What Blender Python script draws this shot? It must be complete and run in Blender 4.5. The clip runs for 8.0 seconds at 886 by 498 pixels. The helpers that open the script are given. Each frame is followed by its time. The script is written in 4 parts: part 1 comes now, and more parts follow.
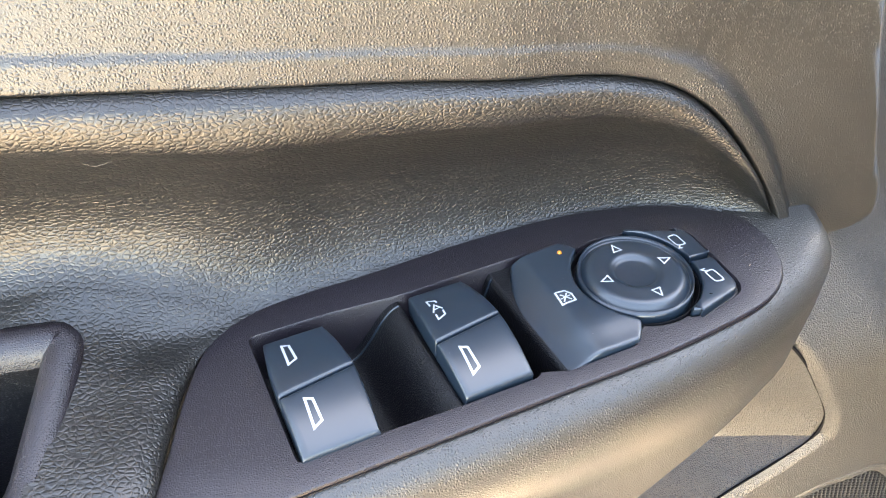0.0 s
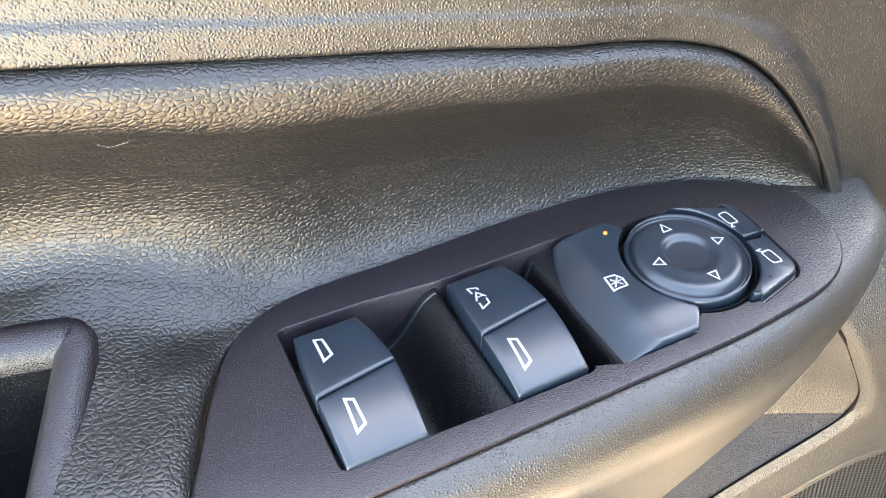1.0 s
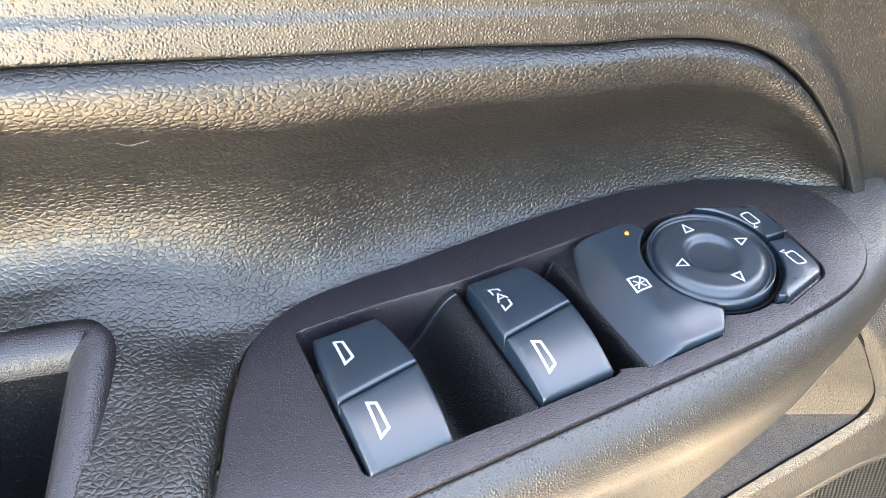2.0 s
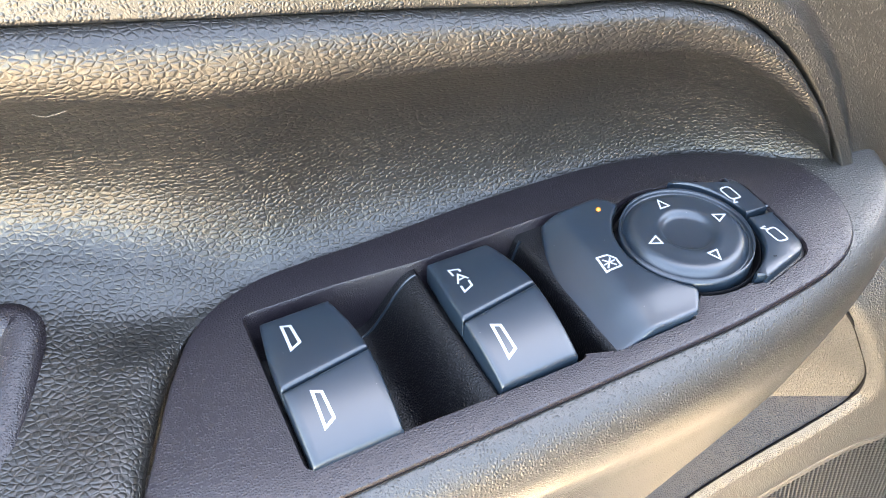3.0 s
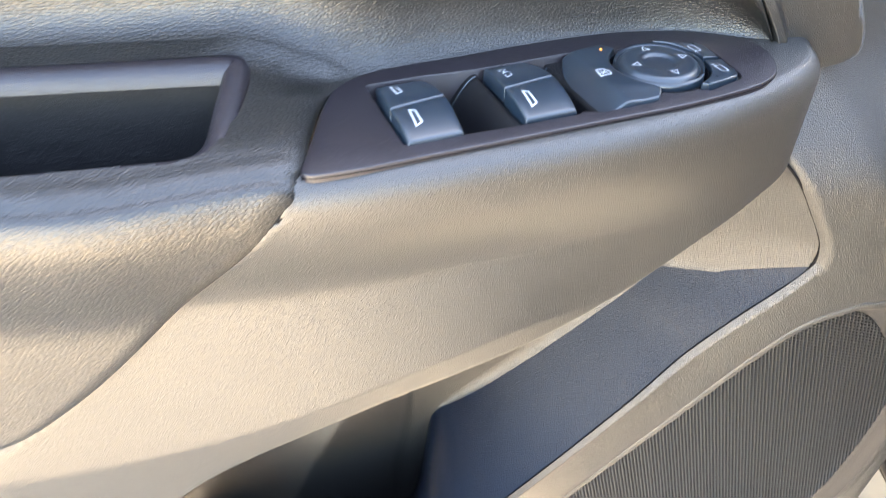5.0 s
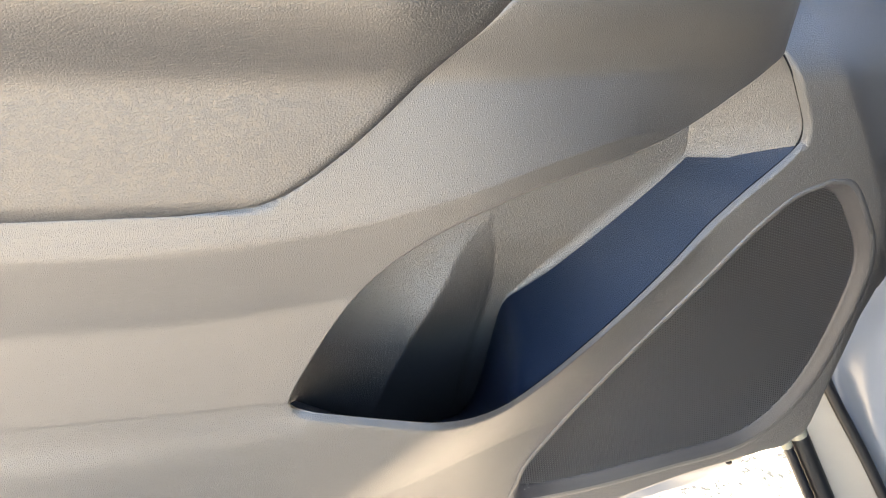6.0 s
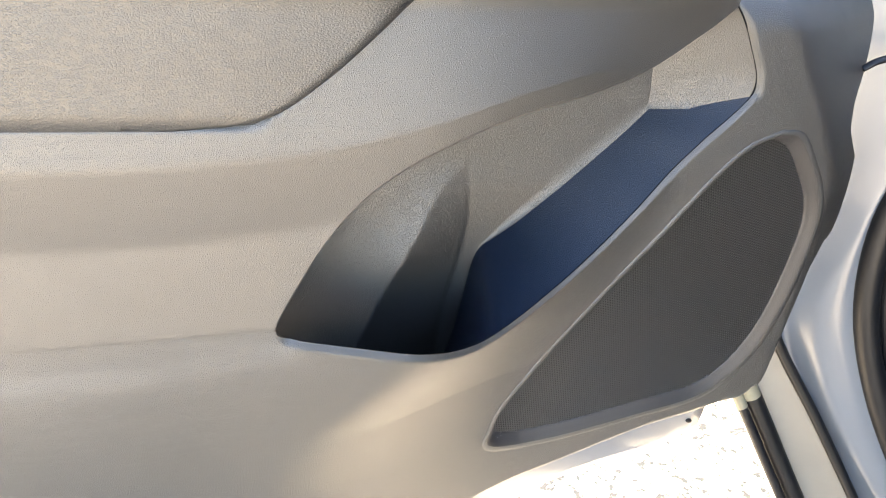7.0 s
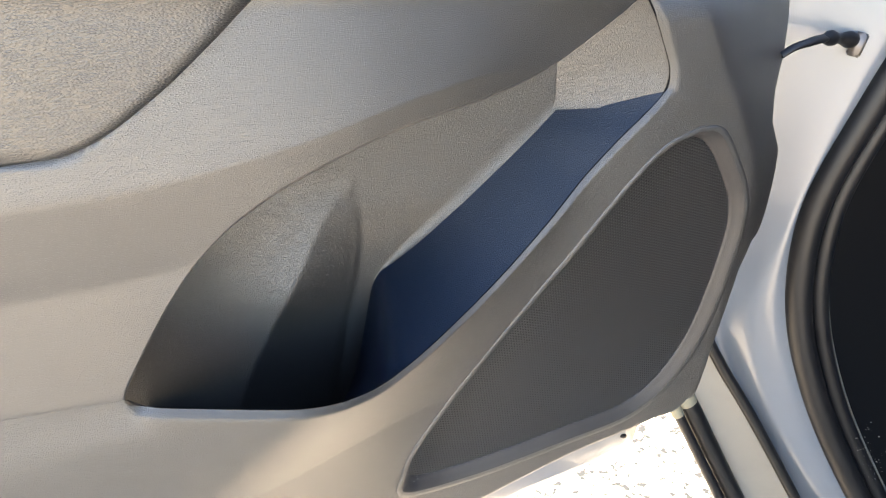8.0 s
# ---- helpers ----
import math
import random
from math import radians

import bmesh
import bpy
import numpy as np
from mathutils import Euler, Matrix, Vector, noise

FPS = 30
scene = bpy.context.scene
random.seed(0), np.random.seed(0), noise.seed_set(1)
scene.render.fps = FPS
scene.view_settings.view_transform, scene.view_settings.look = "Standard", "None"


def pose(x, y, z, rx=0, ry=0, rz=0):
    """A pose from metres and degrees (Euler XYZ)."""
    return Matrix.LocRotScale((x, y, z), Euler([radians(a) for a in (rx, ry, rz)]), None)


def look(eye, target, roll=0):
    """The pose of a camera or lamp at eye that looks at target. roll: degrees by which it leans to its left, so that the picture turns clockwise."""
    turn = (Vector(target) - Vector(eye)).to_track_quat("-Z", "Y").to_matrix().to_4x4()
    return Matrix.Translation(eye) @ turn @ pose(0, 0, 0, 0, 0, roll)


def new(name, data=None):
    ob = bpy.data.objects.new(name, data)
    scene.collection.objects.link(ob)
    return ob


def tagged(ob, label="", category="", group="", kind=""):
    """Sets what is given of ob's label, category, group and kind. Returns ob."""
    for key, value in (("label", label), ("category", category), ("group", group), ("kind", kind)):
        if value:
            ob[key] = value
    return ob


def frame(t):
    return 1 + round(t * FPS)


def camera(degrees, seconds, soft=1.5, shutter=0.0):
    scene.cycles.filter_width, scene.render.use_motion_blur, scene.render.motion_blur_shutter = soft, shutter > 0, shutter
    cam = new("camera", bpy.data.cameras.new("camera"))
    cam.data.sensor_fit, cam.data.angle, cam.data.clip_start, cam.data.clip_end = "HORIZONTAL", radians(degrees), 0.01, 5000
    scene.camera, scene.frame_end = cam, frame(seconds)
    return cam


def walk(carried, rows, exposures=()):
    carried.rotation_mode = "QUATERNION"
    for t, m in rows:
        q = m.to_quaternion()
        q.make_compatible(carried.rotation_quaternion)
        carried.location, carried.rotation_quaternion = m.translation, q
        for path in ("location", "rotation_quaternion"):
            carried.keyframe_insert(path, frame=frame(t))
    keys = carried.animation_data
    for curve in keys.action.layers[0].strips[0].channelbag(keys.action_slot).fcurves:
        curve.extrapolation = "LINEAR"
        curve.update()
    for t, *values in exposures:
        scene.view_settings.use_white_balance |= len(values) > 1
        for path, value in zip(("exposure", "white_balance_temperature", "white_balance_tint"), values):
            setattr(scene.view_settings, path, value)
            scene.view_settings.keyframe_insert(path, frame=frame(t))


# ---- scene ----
cam = camera(58.7, 8.0, 1.0, 0.16)
PATH = [
    (0, (-0.101, -0.199, 1.005), (0.206, 1.306, -0.276), 0.7),
    (0.5, (-0.11, -0.177, 0.999), (0.216, 1.269, -0.344), 1.1),
    (1, (-0.116, -0.174, 0.996), (0.222, 1.259, -0.358), 1.4),
    (1.2, (-0.112, -0.179, 0.998), (0.2, 1.27, -0.343), 0.6),
    (2.3, (-0.125, -0.166, 0.993), (0.225, 1.25, -0.376), 2.0),
    (2.5, (-0.119, -0.167, 0.993), (0.219, 1.246, -0.381), 1.6),
    (3, (-0.106, -0.161, 0.984), (0.22, 1.229, -0.416), 1.2),
    (3.5, (-0.104, -0.157, 0.983), (0.211, 1.22, -0.433), 1.3),
    (4, (-0.098, -0.168, 0.987), (0.202, 1.226, -0.416), 1.5),
    (4.5, (-0.091, -0.201, 0.991), (0.188, 1.256, -0.35), 1.9),
    (4.8, (-0.108, -0.269, 0.99), (0.105, 1.225, -0.322), 1.2),
    (5, (-0.135, -0.335, 0.979), (0.069, 1.203, -0.282), 1.1),
    (5.2, (-0.167, -0.413, 0.978), (0.017, 1.159, -0.244), 1.4),
    (6.3, (-0.379, -0.552, 0.834), (0.241, 1.139, -0.036), 6.2),
    (6.5, (-0.386, -0.568, 0.825), (0.244, 1.12, -0.044), 6.4),
    (7, (-0.373, -0.579, 0.82), (0.273, 1.099, -0.057), 6.4),
    (7.5, (-0.349, -0.558, 0.818), (0.335, 1.093, -0.08), 6.1),
    (8, (-0.305, -0.511, 0.808), (0.482, 1.111, -0.059), 5.1),
]
walk(cam, [(t, look(eye, target, roll)) for t, eye, target, roll in PATH], exposures=[(0.0, 4.97, 9700, 13), (2.5, 5.18, 9500, 13), (3.5, 5.22, 9500, 13), (4.5, 5.05, 9800, 13), (5.0, 4.95, 8400, 12.5), (5.2, 4.8, 8000, 12), (6.3, 4.46, 7500, 12), (7.5, 4.42, 7450, 12), (8.0, 4.27, 7400, 12)])


# ---- light ----
world = bpy.data.worlds.new("sky")
scene.world = world
world.use_nodes = True
wn = world.node_tree.nodes
sky = wn.new("ShaderNodeTexSky")
sky.sky_type, sky.sun_disc = "NISHITA", False
SUN_ELEV, SUN_AZ = 48.0, 20.0          # azimuth: degrees from +y towards +x
sky.sun_elevation, sky.sun_rotation = radians(SUN_ELEV), radians(SUN_AZ)
sky.ozone_density, sky.dust_density = 1.4, 0.8
wn["Background"].inputs["Strength"].default_value = 0.105
world.node_tree.links.new(sky.outputs[0], wn["Background"].inputs[0])
lamp = bpy.data.lights.new("sun", "SUN")
lamp.energy, lamp.angle, lamp.color = 5.0, radians(0.5), (1.0, 0.93, 0.82)
sun = new("sun", lamp)
sdir = Vector((math.sin(radians(SUN_AZ)) * math.cos(radians(SUN_ELEV)), math.cos(radians(SUN_AZ)) * math.cos(radians(SUN_ELEV)), math.sin(radians(SUN_ELEV))))
sun.matrix_world = look(sdir * 20, (0, 0, 0))


# ---- materials ----
def material(name, color, rough=0.5, spec=0.9, metal=0.0, coat=0.0):
    m = bpy.data.materials.new(name)
    m.use_nodes = True
    b = m.node_tree.nodes["Principled BSDF"]
    b.inputs["Base Color"].default_value = (*color, 1)
    b.inputs["Roughness"].default_value = rough
    b.inputs["Specular IOR Level"].default_value = spec
    b.inputs["Metallic"].default_value = metal
    b.inputs["Coat Weight"].default_value = coat
    return m


def node(m, kind, **values):
    n = m.node_tree.nodes.new(kind)
    for k, v in values.items():
        n.inputs[k.replace("_", " ")].default_value = v
    return n


def wire(m, a, b):
    m.node_tree.links.new(a, b)


def coords(m, scale):
    c = m.node_tree.nodes.new("ShaderNodeTexCoord")
    mp = m.node_tree.nodes.new("ShaderNodeMapping")
    mp.inputs["Scale"].default_value = scale
    wire(m, c.outputs["Object"], mp.inputs["Vector"])
    return mp.outputs["Vector"]


def vary(m, scale, amount, rough_amount=0.0):
    """Slow uneven tone and gloss, as on handled plastic."""
    b = m.node_tree.nodes["Principled BSDF"]
    n = node(m, "ShaderNodeTexNoise", Scale=scale, Detail=4.0, Roughness=0.6)
    wire(m, coords(m, (1, 1, 1)), n.inputs["Vector"])
    c = b.inputs["Base Color"].default_value[:3]
    ramp = m.node_tree.nodes.new("ShaderNodeMix")
    ramp.data_type = "RGBA"
    ramp.inputs[6].default_value = (*[v * (1 - amount) for v in c], 1)
    ramp.inputs[7].default_value = (*[v * (1 + amount) for v in c], 1)
    wire(m, n.outputs["Fac"], ramp.inputs[0])
    wire(m, ramp.outputs[2], b.inputs["Base Color"])
    if rough_amount:
        r = b.inputs["Roughness"].default_value
        mr = node(m, "ShaderNodeMapRange")
        mr.inputs[3].default_value, mr.inputs[4].default_value = r - rough_amount, r + rough_amount
        wire(m, n.outputs["Fac"], mr.inputs[0])
        wire(m, mr.outputs[0], b.inputs["Roughness"])


def grain(m, cell, depth, stretch=(1, 1, 1), fine=0.0, strength=1.0, crease=0.42, fine_depth=0.4, wander=0.35):
    """Pebbled grain: rounded cells with creases between and a finer sandy grain on top; cell and depth in metres."""
    b = m.node_tree.nodes["Principled BSDF"]
    at = coords(m, stretch)
    warp = node(m, "ShaderNodeTexNoise", Scale=0.6 / cell, Detail=2.0)
    wire(m, at, warp.inputs["Vector"])
    mix = m.node_tree.nodes.new("ShaderNodeVectorMath")
    mix.operation = "MULTIPLY_ADD"
    wire(m, warp.outputs["Color"], mix.inputs[0])
    mix.inputs[1].default_value = (cell * wander,) * 3
    wire(m, at, mix.inputs[2])
    near = node(m, "ShaderNodeTexVoronoi", Scale=1.0 / cell, Randomness=0.9)
    near.feature = "F1"
    second = node(m, "ShaderNodeTexVoronoi", Scale=1.0 / cell, Randomness=0.9)
    second.feature = "F2"
    for v in (near, second):
        wire(m, mix.outputs[0], v.inputs["Vector"])
    gap = m.node_tree.nodes.new("ShaderNodeMath")
    gap.operation = "SUBTRACT"
    wire(m, second.outputs["Distance"], gap.inputs[0])
    wire(m, near.outputs["Distance"], gap.inputs[1])
    curve = node(m, "ShaderNodeMapRange")
    curve.interpolation_type = "SMOOTHERSTEP"
    curve.inputs[1].default_value, curve.inputs[2].default_value = -0.08, crease
    wire(m, gap.outputs[0], curve.inputs[0])
    bump = node(m, "ShaderNodeBump", Strength=strength, Distance=depth)
    wire(m, curve.outputs[0], bump.inputs["Height"])
    if fine:
        f = node(m, "ShaderNodeTexNoise", Scale=1.0 / fine, Detail=2.0)
        wire(m, coords(m, (1, 1, 1)), f.inputs["Vector"])
        b2 = node(m, "ShaderNodeBump", Strength=strength, Distance=depth * fine_depth)
        wire(m, f.outputs["Fac"], b2.inputs["Height"])
        wire(m, bump.outputs[0], b2.inputs["Normal"])
        bump = b2
    wire(m, bump.outputs[0], b.inputs["Normal"])


M_LEATHER = material("padded_vinyl", (0.0115, 0.0108, 0.0101), 0.34, spec=0.66)
vary(M_LEATHER, 30, 0.2, 0.04)
grain(M_LEATHER, 0.0016, 0.00014, (0.75, 0.95, 1.15), crease=0.5, fine=0.0005, fine_depth=0.25)
M_TRIM = material("grained_trim", (0.0150, 0.0140, 0.0130), 0.34, spec=0.74)
vary(M_TRIM, 25, 0.2, 0.04)
grain(M_TRIM, 0.0011, 0.00015, (1, 1, 1), fine=0.0005, crease=0.9)
M_PANEL = material("lower_plastic", (0.0105, 0.0098, 0.0090), 0.40, spec=0.92)
vary(M_PANEL, 18, 0.2, 0.05)
grain(M_PANEL, 0.0012, 0.00024, (1, 1, 1), fine=0.0006, fine_depth=1.1, crease=0.75)
M_ARM = material("armrest_skin", (0.024, 0.0226, 0.0207), 0.42, spec=0.75)
vary(M_ARM, 18, 0.2, 0.05)
grain(M_ARM, 0.0010, 0.00018, (1, 1, 0.85), fine=0.0006, crease=0.95)
M_BEZEL = material("bezel_plastic", (0.0112, 0.0083, 0.0120), 0.36, spec=0.62)
vary(M_BEZEL, 40, 0.2, 0.04)
grain(M_BEZEL, 0.0008, 0.00010, crease=0.8)
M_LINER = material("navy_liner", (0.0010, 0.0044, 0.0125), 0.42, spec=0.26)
grain(M_LINER, 0.0012, 0.00016, (1, 1, 1), fine=0.0006, crease=0.7)
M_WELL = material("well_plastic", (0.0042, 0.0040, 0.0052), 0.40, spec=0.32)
grain(M_WELL, 0.0009, 0.00012, crease=0.7)
M_KEY = material("key_plastic", (0.0080, 0.0172, 0.0275), 0.33, spec=0.82)
vary(M_KEY, 60, 0.15, 0.03)
M_GAP = material("black_gap", (0.004, 0.004, 0.005), 0.8, spec=0.1)
M_MARK = material("white_print", (0.42, 0.44, 0.46), 0.5)
M_DUST = material("pale_dust", (0.28, 0.27, 0.25), 0.9, spec=0.2)
M_LINT = material("lint_thread", (0.10, 0.095, 0.09), 0.9, spec=0.2)
M_LED = material("amber_lamp", (0.75, 0.19, 0.004), 0.4)
M_FRAME = material("frame_plastic", (0.010, 0.009, 0.0098), 0.42, spec=0.5)
grain(M_FRAME, 0.0009, 0.00006)
M_GRILLE = material("grille_plastic", (0.022, 0.0202, 0.0195), 0.34, spec=1.0)
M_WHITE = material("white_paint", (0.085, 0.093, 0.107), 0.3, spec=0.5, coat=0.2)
vary(M_WHITE, 3, 0.03)
M_RUBBER = material("black_rubber", (0.0032, 0.0033, 0.0042), 0.46, spec=0.26)
vary(M_RUBBER, 50, 0.3, 0.08)
M_SILL = material("sill_plastic", (0.105, 0.095, 0.080), 0.5)
vary(M_SILL, 20, 0.15)
M_CARPET = material("dark_carpet", (0.004, 0.004, 0.0045), 0.95, spec=0.1)
# near black so that the panel's right side reflects something dark
M_CABIN = material("cabin_dark", (0.006, 0.006, 0.007), 0.9, spec=0.2)
vary(M_CABIN, 6, 0.2)
M_GROUND = material("pale_concrete", (0.58, 0.515, 0.425), 0.9, spec=0.2)
vary(M_GROUND, 22, 0.30)
gb = M_GROUND.node_tree.nodes["Principled BSDF"]
gn = node(M_GROUND, "ShaderNodeTexNoise", Scale=48.0, Detail=5.0, Roughness=0.65)
wire(M_GROUND, coords(M_GROUND, (1, 1, 1)), gn.inputs["Vector"])
gr_range = node(M_GROUND, "ShaderNodeMapRange")
gr_range.inputs[1].default_value, gr_range.inputs[2].default_value = 0.515, 0.575
wire(M_GROUND, gn.outputs["Fac"], gr_range.inputs[0])
gm = M_GROUND.node_tree.nodes.new("ShaderNodeMix")
gm.data_type = "RGBA"
wire(M_GROUND, gr_range.outputs[0], gm.inputs[0])
wire(M_GROUND, gb.inputs["Base Color"].links[0].from_socket, gm.inputs[6])
gm.inputs[7].default_value = (0.013, 0.014, 0.0155, 1)
wire(M_GROUND, gm.outputs[2], gb.inputs["Base Color"])


# ---- shaping tools ----
def smooth(a, b, x):
    k = np.clip((np.asarray(x, float) - a) / (b - a), 0, 1)
    return k * k * (3 - 2 * k)


def through_points(pts, n):
    """A smooth curve of n points through a few control points."""
    p = np.array(pts, float)
    d = np.concatenate([[0], np.cumsum(np.linalg.norm(np.diff(p, axis=0), axis=1) ** 0.7)])
    tan = np.gradient(p, d, axis=0)
    q = np.linspace(0, d[-1], n)
    i = np.clip(np.searchsorted(d, q, side="right") - 1, 0, len(p) - 2)
    h = (d[i + 1] - d[i])[:, None]
    t = ((q - d[i]) / (d[i + 1] - d[i]))[:, None]
    return ((2 * t**3 - 3 * t**2 + 1) * p[i] + (t**3 - 2 * t**2 + t) * h * tan[i]
            + (-2 * t**3 + 3 * t**2) * p[i + 1] + (t**3 - t**2) * h * tan[i + 1])


def ease(xs, ys):
    """A smooth function of one variable through a few values, held level outside."""
    xs, ys = np.array(xs, float), np.array(ys, float)
    g = np.gradient(ys, xs)

    def f(x):
        x = np.clip(np.asarray(x, float), xs[0], xs[-1])
        i = np.clip(np.searchsorted(xs, x, side="right") - 1, 0, len(xs) - 2)
        h = xs[i + 1] - xs[i]
        t = (x - xs[i]) / h
        return ((2 * t**3 - 3 * t**2 + 1) * ys[i] + (t**3 - 2 * t**2 + t) * h * g[i]
                + (-2 * t**3 + 3 * t**2) * ys[i + 1] + (t**3 - t**2) * h * g[i + 1])
    return f


def finish(name, me, mat, parent, label, flat=False):
    me.materials.append(mat)
    if not flat:
        me.polygons.foreach_set("use_smooth", [True] * len(me.polygons))
    ob = new(name, me)
    ob.parent = parent
    if label:
        ob["label"] = label
    return ob


def sheets(name, grids, mat, parent, label="", thick=0.0, merge=0.0, skip=None):
    """One mesh of point grids (rows, columns, 3), facing the side from which rows run down and columns right."""
    bm = bmesh.new()
    for g in grids:
        r, c = g.shape[:2]
        vs = [bm.verts.new(p) for p in g.reshape(-1, 3)]
        for i in range(r - 1):
            for j in range(c - 1):
                if skip and skip((g[i, j] + g[i + 1, j + 1]) / 2):
                    continue
                bm.faces.new((vs[i * c + j], vs[(i + 1) * c + j], vs[(i + 1) * c + j + 1], vs[i * c + j + 1]))
    if merge:
        bmesh.ops.remove_doubles(bm, verts=bm.verts, dist=merge)
    me = bpy.data.meshes.new(name)
    bm.to_mesh(me)
    bm.free()
    ob = finish(name, me, mat, parent, label)
    if thick:
        md = ob.modifiers.new("thickness", "SOLIDIFY")
        md.thickness, md.offset = thick, -1
    return ob


def part(name, bm, mat, parent, label="", flat=False):
    me = bpy.data.meshes.new(name)
    bm.to_mesh(me)
    bm.free()
    return finish(name, me, mat, parent, label, flat)


def tube(name, pts, radius, mat, parent, label="", n=8, squash=1.0):
    """A round cord along a curve of points."""
    p = np.array(pts, float)
    tan = np.gradient(p, axis=0)
    tan /= np.linalg.norm(tan, axis=1)[:, None]
    up = np.array([0.0, 1.0, 0.0])
    a = np.cross(tan, up)
    a /= np.linalg.norm(a, axis=1)[:, None] + 1e-9
    b = np.cross(a, tan)
    ang = np.linspace(0, 2 * np.pi, n + 1)
    radius = np.broadcast_to(radius, (len(p),))[None, :, None]
    g = p[None] + radius * (np.cos(ang)[:, None, None] * a[None] + squash * np.sin(ang)[:, None, None] * b[None])
    return sheets(name, [g], mat, parent, label, merge=1e-6)


def plate(name, outline, z0, z1, bevel, mat, parent, label="", holes=(), wall=0.0, lift=None):
    """A flat plate with a rounded upper edge; outline and holes are closed loops of (x, y). lift(x, y) raises its top."""
    o = np.array(outline, float)
    area = np.sum(o[:, 0] * np.roll(o[:, 1], -1) - o[:, 1] * np.roll(o[:, 0], -1))
    if area < 0:
        o = o[::-1]
    tg = np.roll(o, -1, 0) - np.roll(o, 1, 0)
    tg /= np.linalg.norm(tg, axis=1)[:, None] + 1e-12
    inward = np.stack([-tg[:, 1], tg[:, 0]], 1)
    bm = bmesh.new()
    up = (lambda x, y: 0.0) if lift is None else lift
    rings = [(0.0, z0), (0.0, z1 - bevel)] + [(bevel * (1 - math.cos(a)), z1 - bevel + bevel * math.sin(a)) for a in (0.5, 1.05, math.pi / 2)]
    loops = []
    for k, (d, z) in enumerate(rings):
        q = o + inward * d
        loops.append([bm.verts.new((x, y, z + (up(x, y) if k else 0))) for x, y in q])
    n = len(o)
    for a, b in zip(loops, loops[1:]):
        for i in range(n):
            bm.faces.new((a[i], a[(i + 1) % n], b[(i + 1) % n], b[i]))
    edges = [bm.edges.get((loops[-1][i], loops[-1][(i + 1) % n])) for i in range(n)]
    for h in holes:
        ho = np.array(h, float)
        away = np.roll(ho, -1, 0) - np.roll(ho, 1, 0)
        away = np.stack([away[:, 1], -away[:, 0]], 1) / (np.linalg.norm(away, axis=1)[:, None] + 1e-12)
        if np.sum(away * (ho - ho.mean(0))) < 0:
            away = -away
        hv = [bm.verts.new((x, y, z1 + up(x, y))) for x, y in ho + away * 0.0006]
        hm = [bm.verts.new((x, y, z1 - 0.0008)) for x, y in h]
        lo = [bm.verts.new((x, y, z1 - wall)) for x, y in h]
        m = len(hv)
        for i in range(m):
            edges.append(bm.edges.new((hv[i], hv[(i + 1) % m])))
            bm.faces.new((hv[i], hv[(i + 1) % m], hm[(i + 1) % m], hm[i]))
            bm.faces.new((hm[i], hm[(i + 1) % m], lo[(i + 1) % m], lo[i]))
    bmesh.ops.triangle_fill(bm, edges=edges, use_beauty=True)
    bmesh.ops.recalc_face_normals(bm, faces=bm.faces)
    ob = part(name, bm, mat, parent, label)
    md = ob.modifiers.new("shade", "EDGE_SPLIT")
    md.split_angle = radians(40)
    return ob


def rounded(corners, r, n=5):
    """A closed outline with its corners rounded by r (one value or one a corner)."""
    out = []
    k = len(corners)
    for i in range(k):
        p0, p, p1 = (np.array(corners[j % k], float) for j in (i - 1, i, i + 1))
        rr = r[i] if isinstance(r, (list, tuple)) else r
        a, b = (p0 - p) / np.linalg.norm(p0 - p), (p1 - p) / np.linalg.norm(p1 - p)
        d = min(rr, 0.48 * np.linalg.norm(p0 - p), 0.48 * np.linalg.norm(p1 - p))
        for t in np.linspace(0, 1, n):
            out.append((1 - t) ** 2 * (p + a * d) + 2 * t * (1 - t) * p + t * t * (p + b * d))
    return out


# ---- the door's forms ----
# plan of the armrest: inner and outer edge of the switch plate and the nose of the armrest
nose_plan = through_points([(-0.62, -0.083), (-0.30, -0.083), (-0.155, -0.080), (-0.06, -0.062), (0.0, -0.047), (0.045, -0.030),
                            (0.075, -0.014), (0.097, 0.002), (0.110, 0.018), (0.116, 0.040)], 260)
top_z = 0.805
inner_y = ease([-0.62, -0.17, -0.127, -0.087, -0.047, -0.002, 0.02, 0.0415, 0.061, 0.073, 0.088],
               [0.012, 0.013, 0.0137, 0.026, 0.038, 0.048, 0.0498, 0.048, 0.0426, 0.038, 0.036])
groove = through_points([(-0.62, 0.000, 0.915), (-0.30, 0.006, 0.905), (-0.183, 0.015, 0.896), (-0.123, 0.025, 0.8875), (-0.070, 0.033, 0.881),
                         (-0.031, 0.037, 0.8762), (-0.009, 0.040, 0.8744), (0.0133, 0.042, 0.8709), (0.032, 0.042, 0.865),
                         (0.050, 0.041, 0.853), (0.0655, 0.040, 0.8367), (0.0843, 0.038, 0.811), (0.0895, 0.036, 0.801)], 240)
seam = through_points([(-0.123, 0.0137, 0.805), (-0.142, -0.001, 0.805), (-0.1495, -0.02, 0.805), (-0.1535, -0.045, 0.805), (-0.1570, -0.071, 0.803),
                       (-0.1640, -0.079, 0.794), (-0.1790, -0.076, 0.776), (-0.2100, -0.068, 0.746), (-0.240, -0.066, 0.716),
                       (-0.271, -0.066, 0.687), (-0.308, -0.066, 0.661), (-0.345, -0.066, 0.651), (-0.38, -0.066, 0.650)], 120)

car_door = tagged(new("car_door"), "open car door with charcoal grained inner trim panel", "car door")

